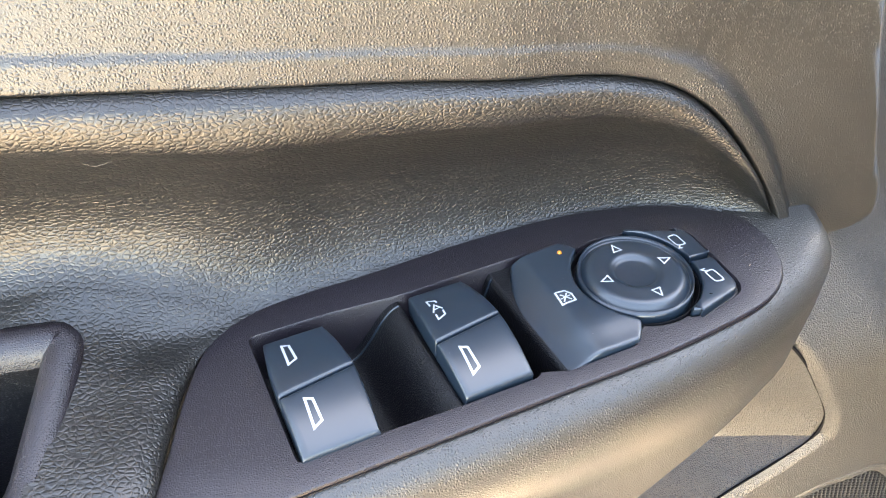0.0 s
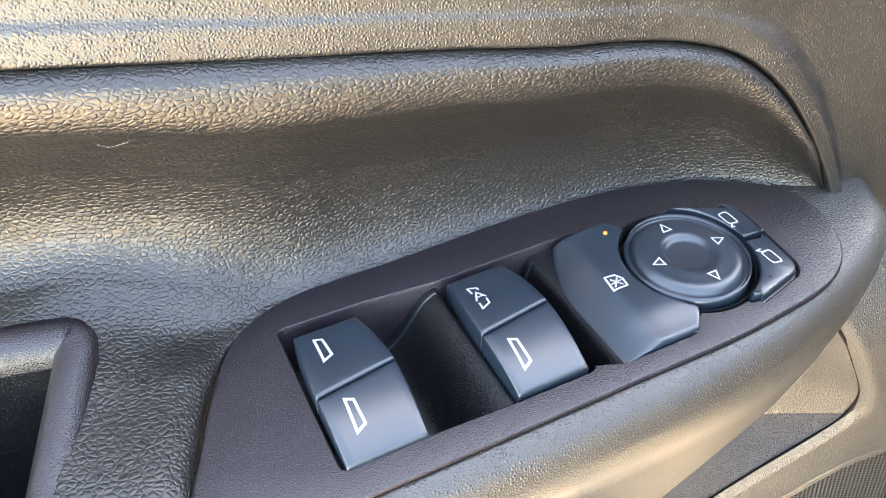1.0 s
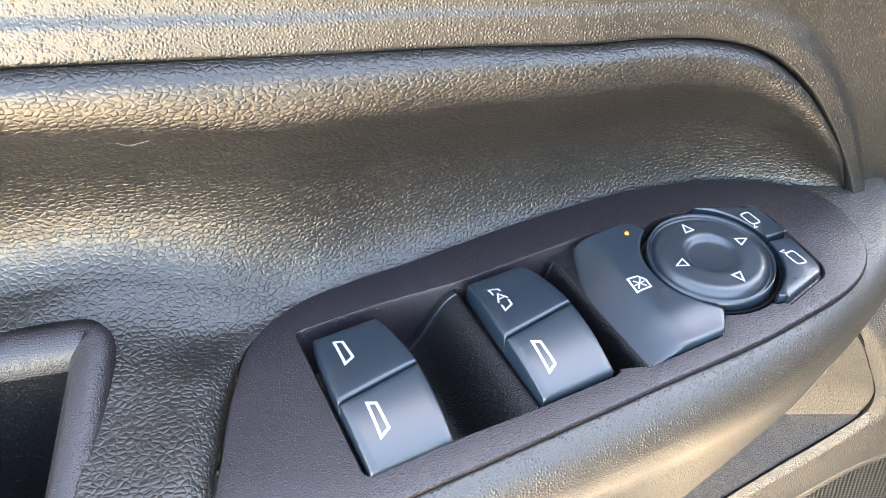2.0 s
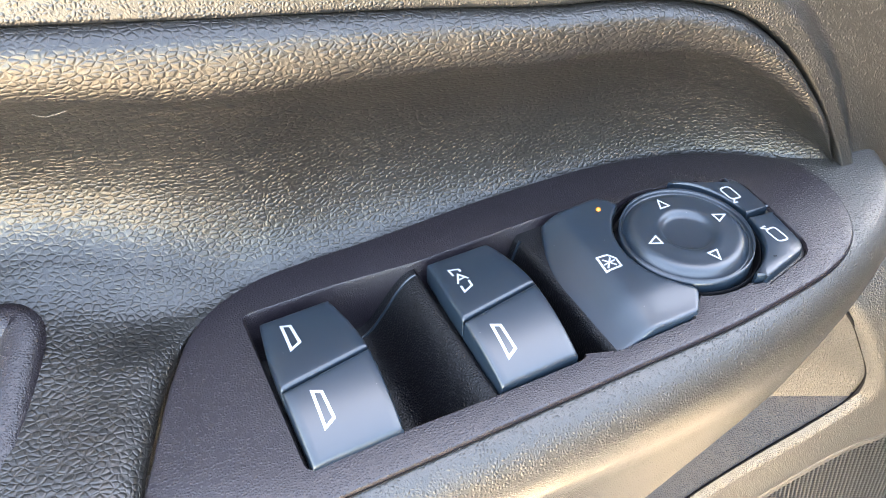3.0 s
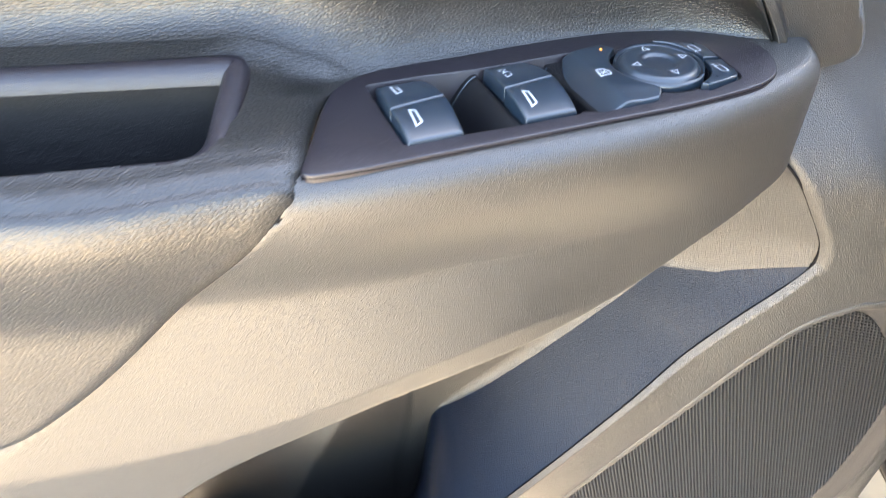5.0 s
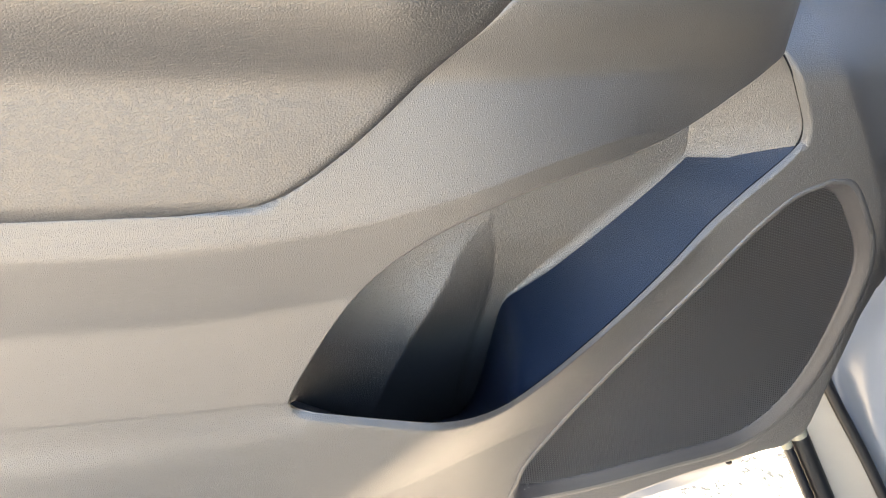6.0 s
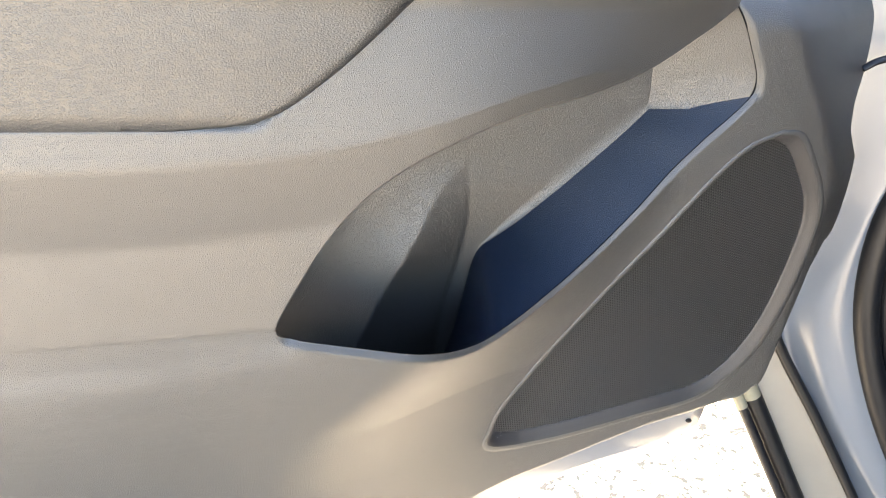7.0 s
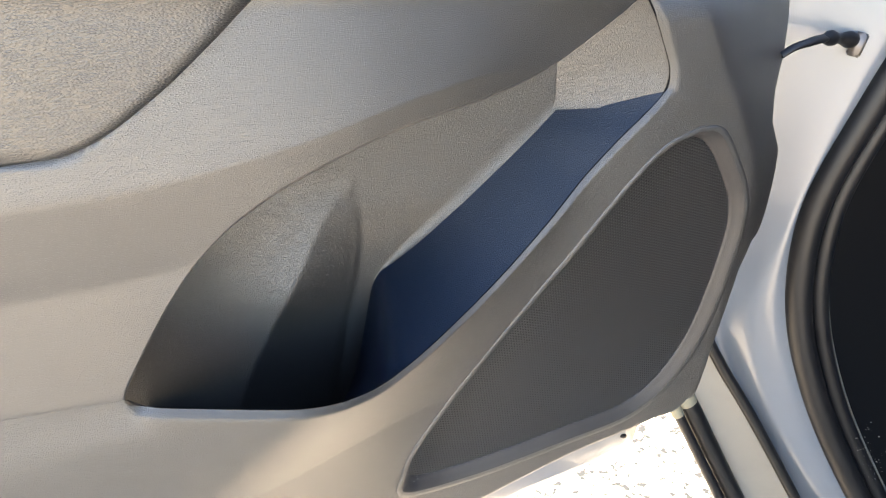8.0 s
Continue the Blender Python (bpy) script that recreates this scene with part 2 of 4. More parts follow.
# padded insert: the hollow and roll above the armrest
gx = np.concatenate([np.linspace(-0.60, -0.20, 40), np.linspace(-0.195, 0.03, 110), np.linspace(0.0315, 0.0885, 50)])
gi = np.interp(gx, groove[:, 0], np.arange(len(groove)))
T = np.stack([np.interp(gi, np.arange(len(groove)), groove[:, k]) for k in range(3)], 1)


def crest(x):
    """Height of the line where the hollow meets the top of the armrest."""
    d = -0.1242 - x
    return top_z - 0.002 + 0.0175 * smooth(0, 0.070, d) + 0.0054 * smooth(0, 0.03, d)


A = np.stack([gx, inner_y(gx), crest(gx)], 1)
roll_v = through_points([(0, 0, 0), (0.018, 0.19, 0), (0.045, 0.40, 0), (0.095, 0.66, 0), (0.17, 0.87, 0), (0.29, 0.98, 0), (0.43, 0.86, -0.04), (0.59, 0.52, -0.20), (0.76, 0.15, -0.58), (0.87, 0.0, -0.93),
                         (0.940, 0.0, -1.0), (0.990, 0.0, -0.96), (1.020, 0.0, -0.82), (1.038, 0, -0.40), (1.03, 0, 0.1), (0.99, 0, 0.35)], 60)
hollow = ease([-0.62, -0.15, -0.11, -0.05, 0.02, 0.09], [0.0105, 0.0110, 0.0110, 0.0085, 0.005, 0.002])
closing = smooth(0.002, 0.03, T[:, 2] - A[:, 2])
out = np.zeros((60, len(gx), 3))
for k, (v, d, n) in enumerate(roll_v):
    p = A + (T - A) * v
    p[:, 1] += hollow(gx) * d * closing + 0.0125 * n * (0.25 + 0.75 * closing)
    out[59 - k] = p
skirt = out[-1] + np.array((0.0, -0.008, -0.007))
out = np.concatenate([out, skirt[None]])
# armrest top behind the switch plate, over the nose and down to the seam
drop = through_points([(0, 0), (0.35, 0), (0.80, 0.0), (0.93, -0.004), (1.0, -0.014), (1.0, -0.026), (1.0, -0.045), (1.0, -0.08), (1.0, -0.115), (1.0, -0.155)], 110)


def arm_top(x, y):
    """The leather rises from the outer edge towards the hollow."""
    return top_z + 0.0175 * np.clip((np.asarray(y) + 0.068) / 0.0805, 0, 1.3) ** 1.7


rows = []
for s, dz in drop:
    y_at = 0.0125 + s * (-0.083 - 0.0125)
    z_at = top_z + dz
    if dz > -0.003:
        ss = float(np.interp(-y_at, -seam[:41, 1], seam[:41, 0]))
    else:
        ss = float(np.interp(-z_at, -seam[30:, 2], seam[30:, 0]))
    xs = np.concatenate([np.linspace(-0.60, -0.40, 20, endpoint=False), np.linspace(-0.40, ss - 0.03, 80, endpoint=False), ss - 0.03 * np.linspace(1, 0, 24) ** 1.6])
    nose_here = np.interp(xs, nose_plan[:, 0], nose_plan[:, 1])
    inn = inner_y(np.minimum(xs, -0.127))
    ys = inn + s * (nose_here - inn)
    front = smooth(-0.002, -0.06, dz)
    puff = np.sqrt(1 - (1 - np.clip((ss - xs) / 0.011, 0, 1)) ** 2)
    puff = puff * smooth(0, 0.35, s) + smooth(0, 0.03, ss - xs) * (1 - smooth(0, 0.35, s))
    zs = z_at + (arm_top(xs, ys) - top_z) * smooth(0, 0.070, ss - xs) * (1 - front) + (0.0036 + 0.0022 * smooth(0, 0.35, s)) * puff * (1 - front) - 0.0012 * (1 - puff)
    low_end = np.sqrt(1 - (1 - np.clip((dz + 0.155) / 0.012, 0, 1)) ** 2)
    ys = ys + 0.017 * smooth(0.79, 0.73, z_at) - 0.010 * np.clip((0.735 - z_at) / 0.1, 0, 1) - smooth(-0.002, -0.02, dz) * (0.0045 * puff * low_end - 0.002)
    ys = ys - 0.012 * smooth(-0.165, -0.25, xs) * s * smooth(0.62, 0.79, z_at)
    rows.append(np.stack([xs, ys, zs], 1))
top_sheet = np.array(rows)
CUP = rounded([(-0.345, 0.000), (-0.1785, 0.003), (-0.187, -0.071), (-0.345, -0.084)], [0.02, 0.012, 0.022, 0.02], 8)


def in_cup(c):
    p = np.array(CUP)
    m = p.mean(0)
    p = m + (p - m) * np.array((0.965, 0.86))
    hit = False
    for (x0, y0), (x1, y1) in zip(p, np.roll(p, -1, 0)):
        if (y0 > c[1]) != (y1 > c[1]) and c[0] < x0 + (c[1] - y0) * (x1 - x0) / (y1 - y0):
            hit = not hit
    return hit and c[2] > 0.79


insert = sheets("padded_insert", [out, top_sheet], M_LEATHER, car_door, "charcoal leather-grain padded insert", skip=in_cup)
tube("seam", seam[30:] + np.array((0.0006, 0.0, -0.0004)), 0.0010, M_GAP, insert, "dark seam line")

# upper trim above and in front of the insert
QS = [-0.62, -0.03, 0.0, 0.0133, 0.032, 0.050, 0.0655, 0.080, 0.0885]
edge_q = np.stack([ease(QS, [-0.62, -0.025, 0.018, 0.050, 0.095, 0.118, 0.1315, 0.1435, 0.1165])(gx),
                   ease(QS, [0.045, 0.045, 0.045, 0.045, 0.045, 0.044, 0.043, 0.042, 0.040])(gx),
                   ease(QS, [1.02, 1.02, 1.01, 0.985, 0.935, 0.872, 0.832, 0.7895, 0.7825])(gx)], 1)
rows = []
R = np.concatenate([np.linspace(0, 0.022, 24), np.linspace(0.024, 0.05, 10), np.linspace(0.055, 0.14, 16)])
for r in R:
    span = edge_q - T
    dist = np.linalg.norm(span, axis=1)
    f = np.minimum(r / dist, 1.0)[:, None]
    p = T + span * f
    rise = -0.0065 * smooth(0, 0.004, r) + 0.0009 * smooth(0.0120, 0.0150, r) + 0.0050 * smooth(0.01, 0.05, gx) * smooth(0.0105, 0.0180, r)
    p[:, 1] += 0.004 * (1 - smooth(0, 0.003, r)) + rise * np.minimum(1, dist / 0.02)
    rows.append(p)
span /= dist[:, None]
rows += [rows[-1] + span * 0.0015 + np.array((0, 0.0012, 0)), rows[-1] + span * 0.0022 + np.array((0, 0.004, 0)), rows[-1] + span * 0.001 + np.array((0, 0.014, 0))]
sheets("upper_trim", [np.array(rows[::-1])], M_TRIM, car_door, "soft grained upper door trim")


# lower panel
crease_z = ease([-0.62, -0.35, -0.275, -0.1985, -0.118, -0.07, 0.03, 0.12], [0.628, 0.628, 0.636, 0.654, 0.678, 0.688, 0.692, 0.74])
def along(points, n=400):
    """Height as a function of x along a smooth outline."""
    c = through_points(points, n)
    return lambda x: np.interp(x, c[:, 0], c[:, 1])


# opening of the map pocket: its upper lip, and its lower rim from the rounded corner forward
lip_z = along([(-0.3035, 0.4895), (-0.3025, 0.4945), (-0.3000, 0.5005), (-0.295, 0.511), (-0.286, 0.529), (-0.273, 0.553), (-0.258, 0.576), (-0.236, 0.602), (-0.205, 0.6255),
               (-0.168, 0.6445), (-0.130, 0.6585), (-0.089, 0.6675), (-0.058, 0.673), (-0.020, 0.682), (0.0115, 0.692), (0.0625, 0.716), (0.113, 0.738)])


def face_y(x, z, nose):
    """Front of the armrest below its nose, and the strip that flares out below the crease."""
    y = nose + 0.017 * smooth(0.79, 0.73, z) * smooth(0.10, -0.05, x)
    c = crease_z(x)
    lean = -0.010 * np.clip((0.735 - z) / (0.735 - c), 0, 1) + 0.010 * np.clip((c - z) / 0.06, 0, 1)
    y = y + lean * smooth(0.03, -0.1, x)
    y = y + 0.010 * smooth(0.785, 0.70, z) * smooth(-0.06, 0.06, x) * smooth(0.118, 0.085, x)
    return y


cols = np.concatenate([np.linspace(-0.62, -0.31, 34, endpoint=False), np.linspace(-0.31, -0.295, 34, endpoint=False), np.linspace(-0.295, -0.22, 60, endpoint=False), np.linspace(-0.22, 0.06, 110, endpoint=False)])
cols = np.concatenate([np.interp(cols, nose_plan[:, 0], np.linspace(0, 1, 260)), np.linspace(float(np.interp(0.06, nose_plan[:, 0], np.linspace(0, 1, 260))), 1, 60)])
npx = np.stack([np.interp(cols, np.linspace(0, 1, 260), nose_plan[:, k]) for k in (0, 1)], 1)
grid = []
fx, fn = npx[:, 0], npx[:, 1]
tang = np.gradient(npx, axis=0)
tang /= np.linalg.norm(tang, axis=1)[:, None]
inwards = np.stack([-tang[:, 1], tang[:, 0]], 1)
for a in np.linspace(0, 1, 8):                      # flat margin beside the switch plate
    w = (0.0165 + 0.03 * smooth(0.03, 0.09, fx)) * (1 - a) + 0.011 * a
    grid.append(np.stack([fx + inwards[:, 0] * w, fn + inwards[:, 1] * w, top_z - 0.0005 - 0.001 * a - 0.005 * smooth(-0.1640, -0.1695, fx)], 1))
for a in np.linspace(0.12, 1, 10):                   # rounded shoulder
    w = 0.011 * (1 - math.sin(a * math.pi / 2))
    z = top_z - 0.0015 - 0.013 * (1 - math.cos(a * math.pi / 2))
    sunk = smooth(-0.1650, -0.1715, fx)
    grid.append(np.stack([fx + inwards[:, 0] * w, fn + inwards[:, 1] * w + 0.006 * sunk, z - 0.005 * sunk], 1))
CORNER = (-0.3035, 0.4895)
zl = np.where(fx < CORNER[0], CORNER[1], lip_z(fx))
for a in np.linspace(0, 1, 90)[1:]:
    z = 0.7905 + (CORNER[1] - 0.7905) * a + (zl - CORNER[1]) * a ** (1 + 2 * smooth(-0.2, -0.28, fx))
    covered = smooth(-0.0005, -0.0045, fx - np.interp(-z, -seam[30:, 2], seam[30:, 0])) * (z > 0.652)
    grid.append(np.stack([fx, face_y(fx, z, fn) + 0.006 * covered, z], 1))
last = grid[-1]
for back, down in ((0.003, 0.0025), (0.008, 0.003), (0.02, 0.002), (0.17, 0.0)):
    keep = smooth(-0.3040, -0.3030, fx)
    grid.append(last + np.stack([0 * fx, back * keep + min(0.3 * back, 0.01) * (1 - keep), -down * keep - min(back, 0.02) * (1 - keep)], 1))
armrest_front = np.array(grid)

edge_low = ease([-0.62, -0.2, 0.0, 0.1308, 0.2244, 0.27, 0.285, 0.293, 0.3008, 0.3111, 0.3345, 0.3416], [0.10, 0.165, 0.214, 0.2537, 0.2735, 0.288, 0.308, 0.352, 0.4067, 0.452, 0.5124, 0.5593])
edge_high = ease([0.3117, 0.325, 0.335, 0.3416], [0.610, 0.590, 0.576, 0.5600])
rim_z = along([(-0.3035, 0.4890), (-0.3028, 0.4870), (-0.301, 0.4845), (-0.297, 0.4820), (-0.290, 0.4800), (-0.277, 0.4765), (-0.222, 0.4625), (-0.175, 0.4510), (-0.148, 0.4450), (-0.118, 0.4430),
               (-0.086, 0.4520), (-0.052, 0.467), (-0.020, 0.4840), (0.0095, 0.5045), (0.037, 0.5285), (0.0632, 0.5555), (0.088, 0.582), (0.1128, 0.6085), (0.138, 0.633), (0.150, 0.6465), (0.156, 0.655)])


bend_x = ease([0.25, 0.363, 0.458, 0.524, 0.572, 0.619, 0.66, 0.73, 0.97], [0.275, 0.277, 0.281, 0.280, 0.270, 0.245, 0.215, 0.165, -0.030])


def panel_y(x, z):
    q = x - 0.45 * (np.clip(z, 0.37, 0.6) - 0.45)
    low = smooth(0.47, 0.29, z)
    wide_q = smooth(0.62, 0.54, z)
    t_q = np.clip((q + 0.19 + 0.015 * wide_q + 0.07 * low) / (0.205 + 0.055 * wide_q + 0.045 * low), 0, 1)
    left = -0.070 + 0.030 * smooth(0.47, 0.20, z)
    y = left + (0.018 - left) * t_q * t_q * (3 - 2 * t_q)
    y = y + 0.003 * smooth(-0.28, -0.40, x) - 0.003 * smooth(-0.30, -0.45, x) * smooth(0.476, 0.445, z)
    bend = np.maximum(x - bend_x(z), 0)
    y = y + 0.62 * bend ** 2 / (bend + 0.03)
    lean = (edge_low(x + 0.002) - edge_low(x - 0.002)) / 0.004
    near = (z - edge_low(x)) / np.sqrt(1 + lean * lean)
    y = y + 0.012 * smooth(0.016, 0.0, near) ** 2
    return y


# outline of the speaker grille, which lies in a shallow recess
gr = through_points([(0.193, 0.6085), (0.171, 0.600), (0.0763, 0.491), (-0.0251, 0.3653), (-0.0655, 0.302), (-0.063, 0.287), (-0.041, 0.2805), (0.110, 0.2975),
                     (0.198, 0.3185), (0.2387, 0.3644), (0.2635, 0.4626), (0.263, 0.530), (0.240, 0.570), (0.210, 0.603), (0.193, 0.6085)], 160)[:-1]

cen = gr.mean(0)
outn = np.stack([np.gradient(gr[:, 1]), -np.gradient(gr[:, 0])], 1)
outn /= np.linalg.norm(outn, axis=1)[:, None]
if np.sum(outn * (gr - cen)) < 0:
    outn = -outn
wide = 0.0025 + 0.0125 * smooth(-0.1, 0.7, np.maximum(outn[:, 0], -outn[:, 1]))


def inside(px_, pz_, poly):
    hit = np.zeros(px_.shape, bool)
    for (x0, z0), (x1, z1) in zip(poly, np.roll(poly, -1, 0)):
        if z0 != z1:
            hit ^= ((z0 > pz_) != (z1 > pz_)) & (px_ < x0 + (pz_ - z0) * (x1 - x0) / (z1 - z0))
    return hit


px = np.concatenate([np.linspace(-0.62, -0.32, 30), np.linspace(-0.31, -0.29, 40, endpoint=False), np.linspace(-0.29, 0.156, 150), np.linspace(0.160, 0.3117, 60), np.linspace(0.3135, 0.3416, 16)])
zt = np.where(px < 0.156, rim_z(px), np.where(px < 0.3118, 0.655 - (px - 0.156) * 0.045 / 0.1557, edge_high(px)))
zt = np.where(px < CORNER[0], CORNER[1], zt)
zb = edge_low(px)
grid = []
for a in np.linspace(0, 1, 140):
    z = zt + (zb - zt) * a
    y = panel_y(px, z)
    join = smooth(0.035, 0.0, CORNER[1] - z) * smooth(-0.280, -0.3035, px)
    y = y + (face_y(px, np.full_like(px, CORNER[1]), np.interp(px, fx, fn)) - y) * join
    y = y + 0.012 * inside(px, z, gr + outn * (0.92 * wide)[:, None])
    lipround = smooth(0.006, 0.0, zt - z) * smooth(CORNER[0], -0.292, px) * (px < 0.157)
    lipround = np.where(px > 0.1555, smooth(0.006, 0.0, np.hypot(px - 0.156, zt - z)), lipround)
    grid.append(np.stack([px, y + 0.004 * lipround, z], 1))
lower = np.array(grid)
bottom_hem = np.array([lower[-1], lower[-1] + np.array([0, 0.012, 0.002]), lower[-1] + np.array([0, 0.05, 0.012])])
# front column beside the pocket, up to the window line
rim_x = ease([0.655, 0.6688, 0.692, 0.7257, 0.745, 0.78, 0.97], [0.156, 0.1535, 0.141, 0.118, 0.098, 0.080, 0.080])
front_x = ease([0.610, 0.633, 0.667, 0.696, 0.75, 0.97], [0.3117, 0.3198, 0.358, 0.380, 0.395, 0.400])
sel = np.concatenate([[0.156], px[(px > 0.157) & (px < 0.3116)], [0.3117]])
sp = (sel - sel[0]) / (sel[-1] - sel[0])
grid = []
for a in np.linspace(0, 1, 110):
    zl, zr = 0.97 + (0.655 - 0.97) * a, 0.97 + (0.610 - 0.97) * a
    zs = zl + (zr - zl) * sp
    xs = rim_x(zl) + sp * (front_x(zr) - rim_x(zl))
    y = panel_y(xs, zs) + 0.036 * smooth(0.71, 0.79, zs)
    y = y + 0.004 * smooth(0.006, 0.0, xs - rim_x(zs)) * (zs < 0.74)
    grid.append(np.stack([xs, y, zs], 1))
column = np.array(grid)
lower_panel = sheets("lower_panel", [lower, bottom_hem, column], M_PANEL, car_door, "charcoal moulded lower door panel", merge=0.0002)
sheets("armrest", [armrest_front], M_ARM, car_door, "leather-grained charcoal armrest front", merge=1e-6)

# map pocket: floor and end wall run in from the rim to the back
rim = px[(px > CORNER[0]) & (px < 0.1562)]
rim_y = panel_y(rim, rim_z(rim))
rim_y = rim_y + (face_y(rim, np.full_like(rim, CORNER[1]), np.interp(rim, fx, fn)) - rim_y) * smooth(-0.280, -0.3035, rim)
floor_rim = np.stack([rim + 0.0012, rim_y + 0.0045, rim_z(rim) - 0.0012], 1)
uz = np.linspace(0.636, 0.745, 44)
end_rim = np.stack([np.minimum(rim_x(uz), 0.156) + 0.0015, panel_y(rim_x(uz), uz) + 0.0045, uz], 1)
BACK = 0.065
floor_k = np.stack([ease([-0.303, -0.25, -0.175, -0.118, -0.108, -0.098, -0.086, -0.068, -0.036, 0.004, 0.066, 0.1156, 0.1443, 0.1562], [-0.285, -0.222, -0.140, -0.095, -0.0915, -0.0890, -0.0835, -0.0735, -0.0540, -0.026, 0.022, 0.0505, 0.065, 0.070])(rim),
                    np.full_like(rim, BACK + 0.002),
                    ease([-0.303, -0.25, -0.175, -0.118, -0.108, -0.098, -0.086, -0.068, -0.036, 0.004, 0.066, 0.1156, 0.1443, 0.1562], [0.37, 0.335, 0.318, 0.385, 0.430, 0.4640, 0.4795, 0.4905, 0.5105, 0.5385, 0.584, 0.610, 0.6240, 0.6295])(rim)], 1)
floor_k[:, 1] += 0.10 * np.maximum(0.55 - floor_k[:, 2], 0)
end_k = np.stack([np.linspace(0.0705, 0.048, 44), np.full_like(uz, BACK + 0.002), np.linspace(0.618, 0.76, 44)], 1)
floor_g = np.array([floor_rim * (1 - a) + floor_k * a for a in np.linspace(0, 1, 24)])
end_g = np.array([end_rim * (1 - a) + end_k * a for a in np.linspace(0, 1, 16)])
bxs, bzs = np.linspace(-0.34, 0.080, 180), np.linspace(0.76, 0.29, 160)
X, Z = np.meshgrid(bxs, bzs)
Y = BACK + 0.10 * np.maximum(0.55 - Z, 0)
fin_l = np.interp(Z, [0.37, 0.4188, 0.4558, 0.4926, 0.5426, 0.559, 0.5684], [-0.213, -0.197, -0.183, -0.165, -0.139, -0.125, -0.1113])
fin_r = np.interp(Z, [0.37, 0.4186, 0.4657, 0.5102, 0.5418, 0.5684], [-0.113, -0.1096, -0.1033, -0.1003, -0.104, -0.111])
tt = np.clip((X - fin_l) / np.maximum(fin_r - fin_l, 1e-4), 0, 1)
fall = np.where(tt < 0.86, 1 - tt, 0.14 * (1 - smooth(0.86, 1.0, tt)))
Y = Y - 0.026 * smooth(0.580, 0.47, Z) * np.where(X < fin_l, np.clip((X - fin_l + 0.10) / 0.10, 0, 1) ** 1.4, fall)
pocket = sheets("map_pocket", [end_g, np.stack([X, Y, Z], 2)], M_PANEL, lower_panel, "deep moulded map pocket")
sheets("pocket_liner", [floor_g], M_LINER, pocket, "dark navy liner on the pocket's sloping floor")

def fillet(a, b, c, n=9):
    """A hollow rounding between two faces that meet along the points b."""
    k = np.linspace(0, 1, n)[:, None, None]
    return (1 - k) ** 2 * a[None] + 2 * k * (1 - k) * b[None] + k * k * c[None]


back_edge = floor_k[rim > -0.118]
run = np.gradient(back_edge, axis=0)
run /= np.linalg.norm(run, axis=1)[:, None]
inward = floor_rim[rim > -0.118] - back_edge
inward /= np.linalg.norm(inward, axis=1)[:, None]
climb = np.stack([-run[:, 2], np.zeros(len(run)), run[:, 0]], 1)
size = (0.0015 + 0.0065 * smooth(0.0, 0.35, np.linspace(0, 1, len(run))))[:, None]
lift_off = np.array((0, -0.0022, 0))
sheets("liner_edge", [fillet(back_edge + inward * size + climb * 0.0006, back_edge + lift_off, back_edge + climb * size + lift_off)], M_PANEL, pocket, "soft rounded edge along the liner")
# hollow corner between the sloping floor and the end wall
cross = np.linspace(0.02, 0.97, 16)[:, None]
corner_line = end_rim[3] * (1 - cross) + (floor_k[-1] + np.array((0, -0.002, 0.001))) * cross
along_floor = (floor_rim[-30] - floor_rim[-1]) / np.linalg.norm(floor_rim[-30] - floor_rim[-1])
up_end = (end_rim[20] - end_rim[3]) / np.linalg.norm(end_rim[20] - end_rim[3])
sheets("liner_corner", [fillet(corner_line + along_floor * 0.008 + np.array((-0.0003, 0, 0.0006)), corner_line + np.array((-0.0006, 0, 0.0006)), corner_line + up_end * 0.026 + np.array((0.0022, 0.0012, 0)), 14)], M_PANEL, pocket, "hollow rounded end of the liner")
pts_line = np.vstack([floor_rim[rim > -0.10], end_rim[8:]]) + np.array((-0.0012, 0.0002, 0.0004))
tube("pocket_gap", through_points(pts_line[::6], 140), 0.0008, M_GAP, pocket, "thin dark gap round the pocket liner")


# speaker grille
grid = []
for k in np.linspace(1, 0.0, 30):
    q = cen + (gr - cen) * k
    q = np.vstack([q, q[:1]])
    grid.append(np.stack([q[:, 0], panel_y(q[:, 0], q[:, 1]) + 0.0085, q[:, 1]], 1))
grille = sheets("speaker_grille", [np.array(grid)[:, ::-1]], M_GAP, car_door, "black backing of the speaker grille")
PITCH = 0.0031                         # holes in a staggered lattice, tilted like the grille
ca, sa = math.cos(radians(44)), math.sin(radians(44))
ii, jj = np.meshgrid(np.arange(-125, 126), np.arange(-145, 146))
la, lb = (ii + 0.5 * (jj % 2)) * PITCH, jj * PITCH * 0.866
cx, cz = cen[0] + la * ca - lb * sa, cen[1] + la * sa + lb * ca
keep = inside(cx, cz, cen + (gr - cen) * 0.995)
cx, cz = cx[keep], cz[keep]
hexa = np.radians(np.arange(6) * 60 + 30 + 44)
verts, faces = [], []
for x0, z0 in zip(cx, cz):
    y0 = float(panel_y(x0, z0)) + 0.0050
    n0 = len(verts)
    for r, dy in ((0.578 * PITCH, 0.0), (0.441 * PITCH, 0.0), (0.435 * PITCH, 0.0018)):
        verts += [(x0 + r * math.cos(a), y0 + dy, z0 + r * math.sin(a)) for a in hexa]
    for k in range(6):
        m = (k + 1) % 6
        faces += [(n0 + k, n0 + m, n0 + 6 + m, n0 + 6 + k), (n0 + 6 + k, n0 + 6 + m, n0 + 12 + m, n0 + 12 + k)]
me = bpy.data.meshes.new("perforated_sheet")
me.from_pydata(verts, [], faces)
tagged(finish("perforated_sheet", me, M_GRILLE, grille, "fine staggered perforations in dark plastic", flat=True), kind="stuff")
frame_rows = []
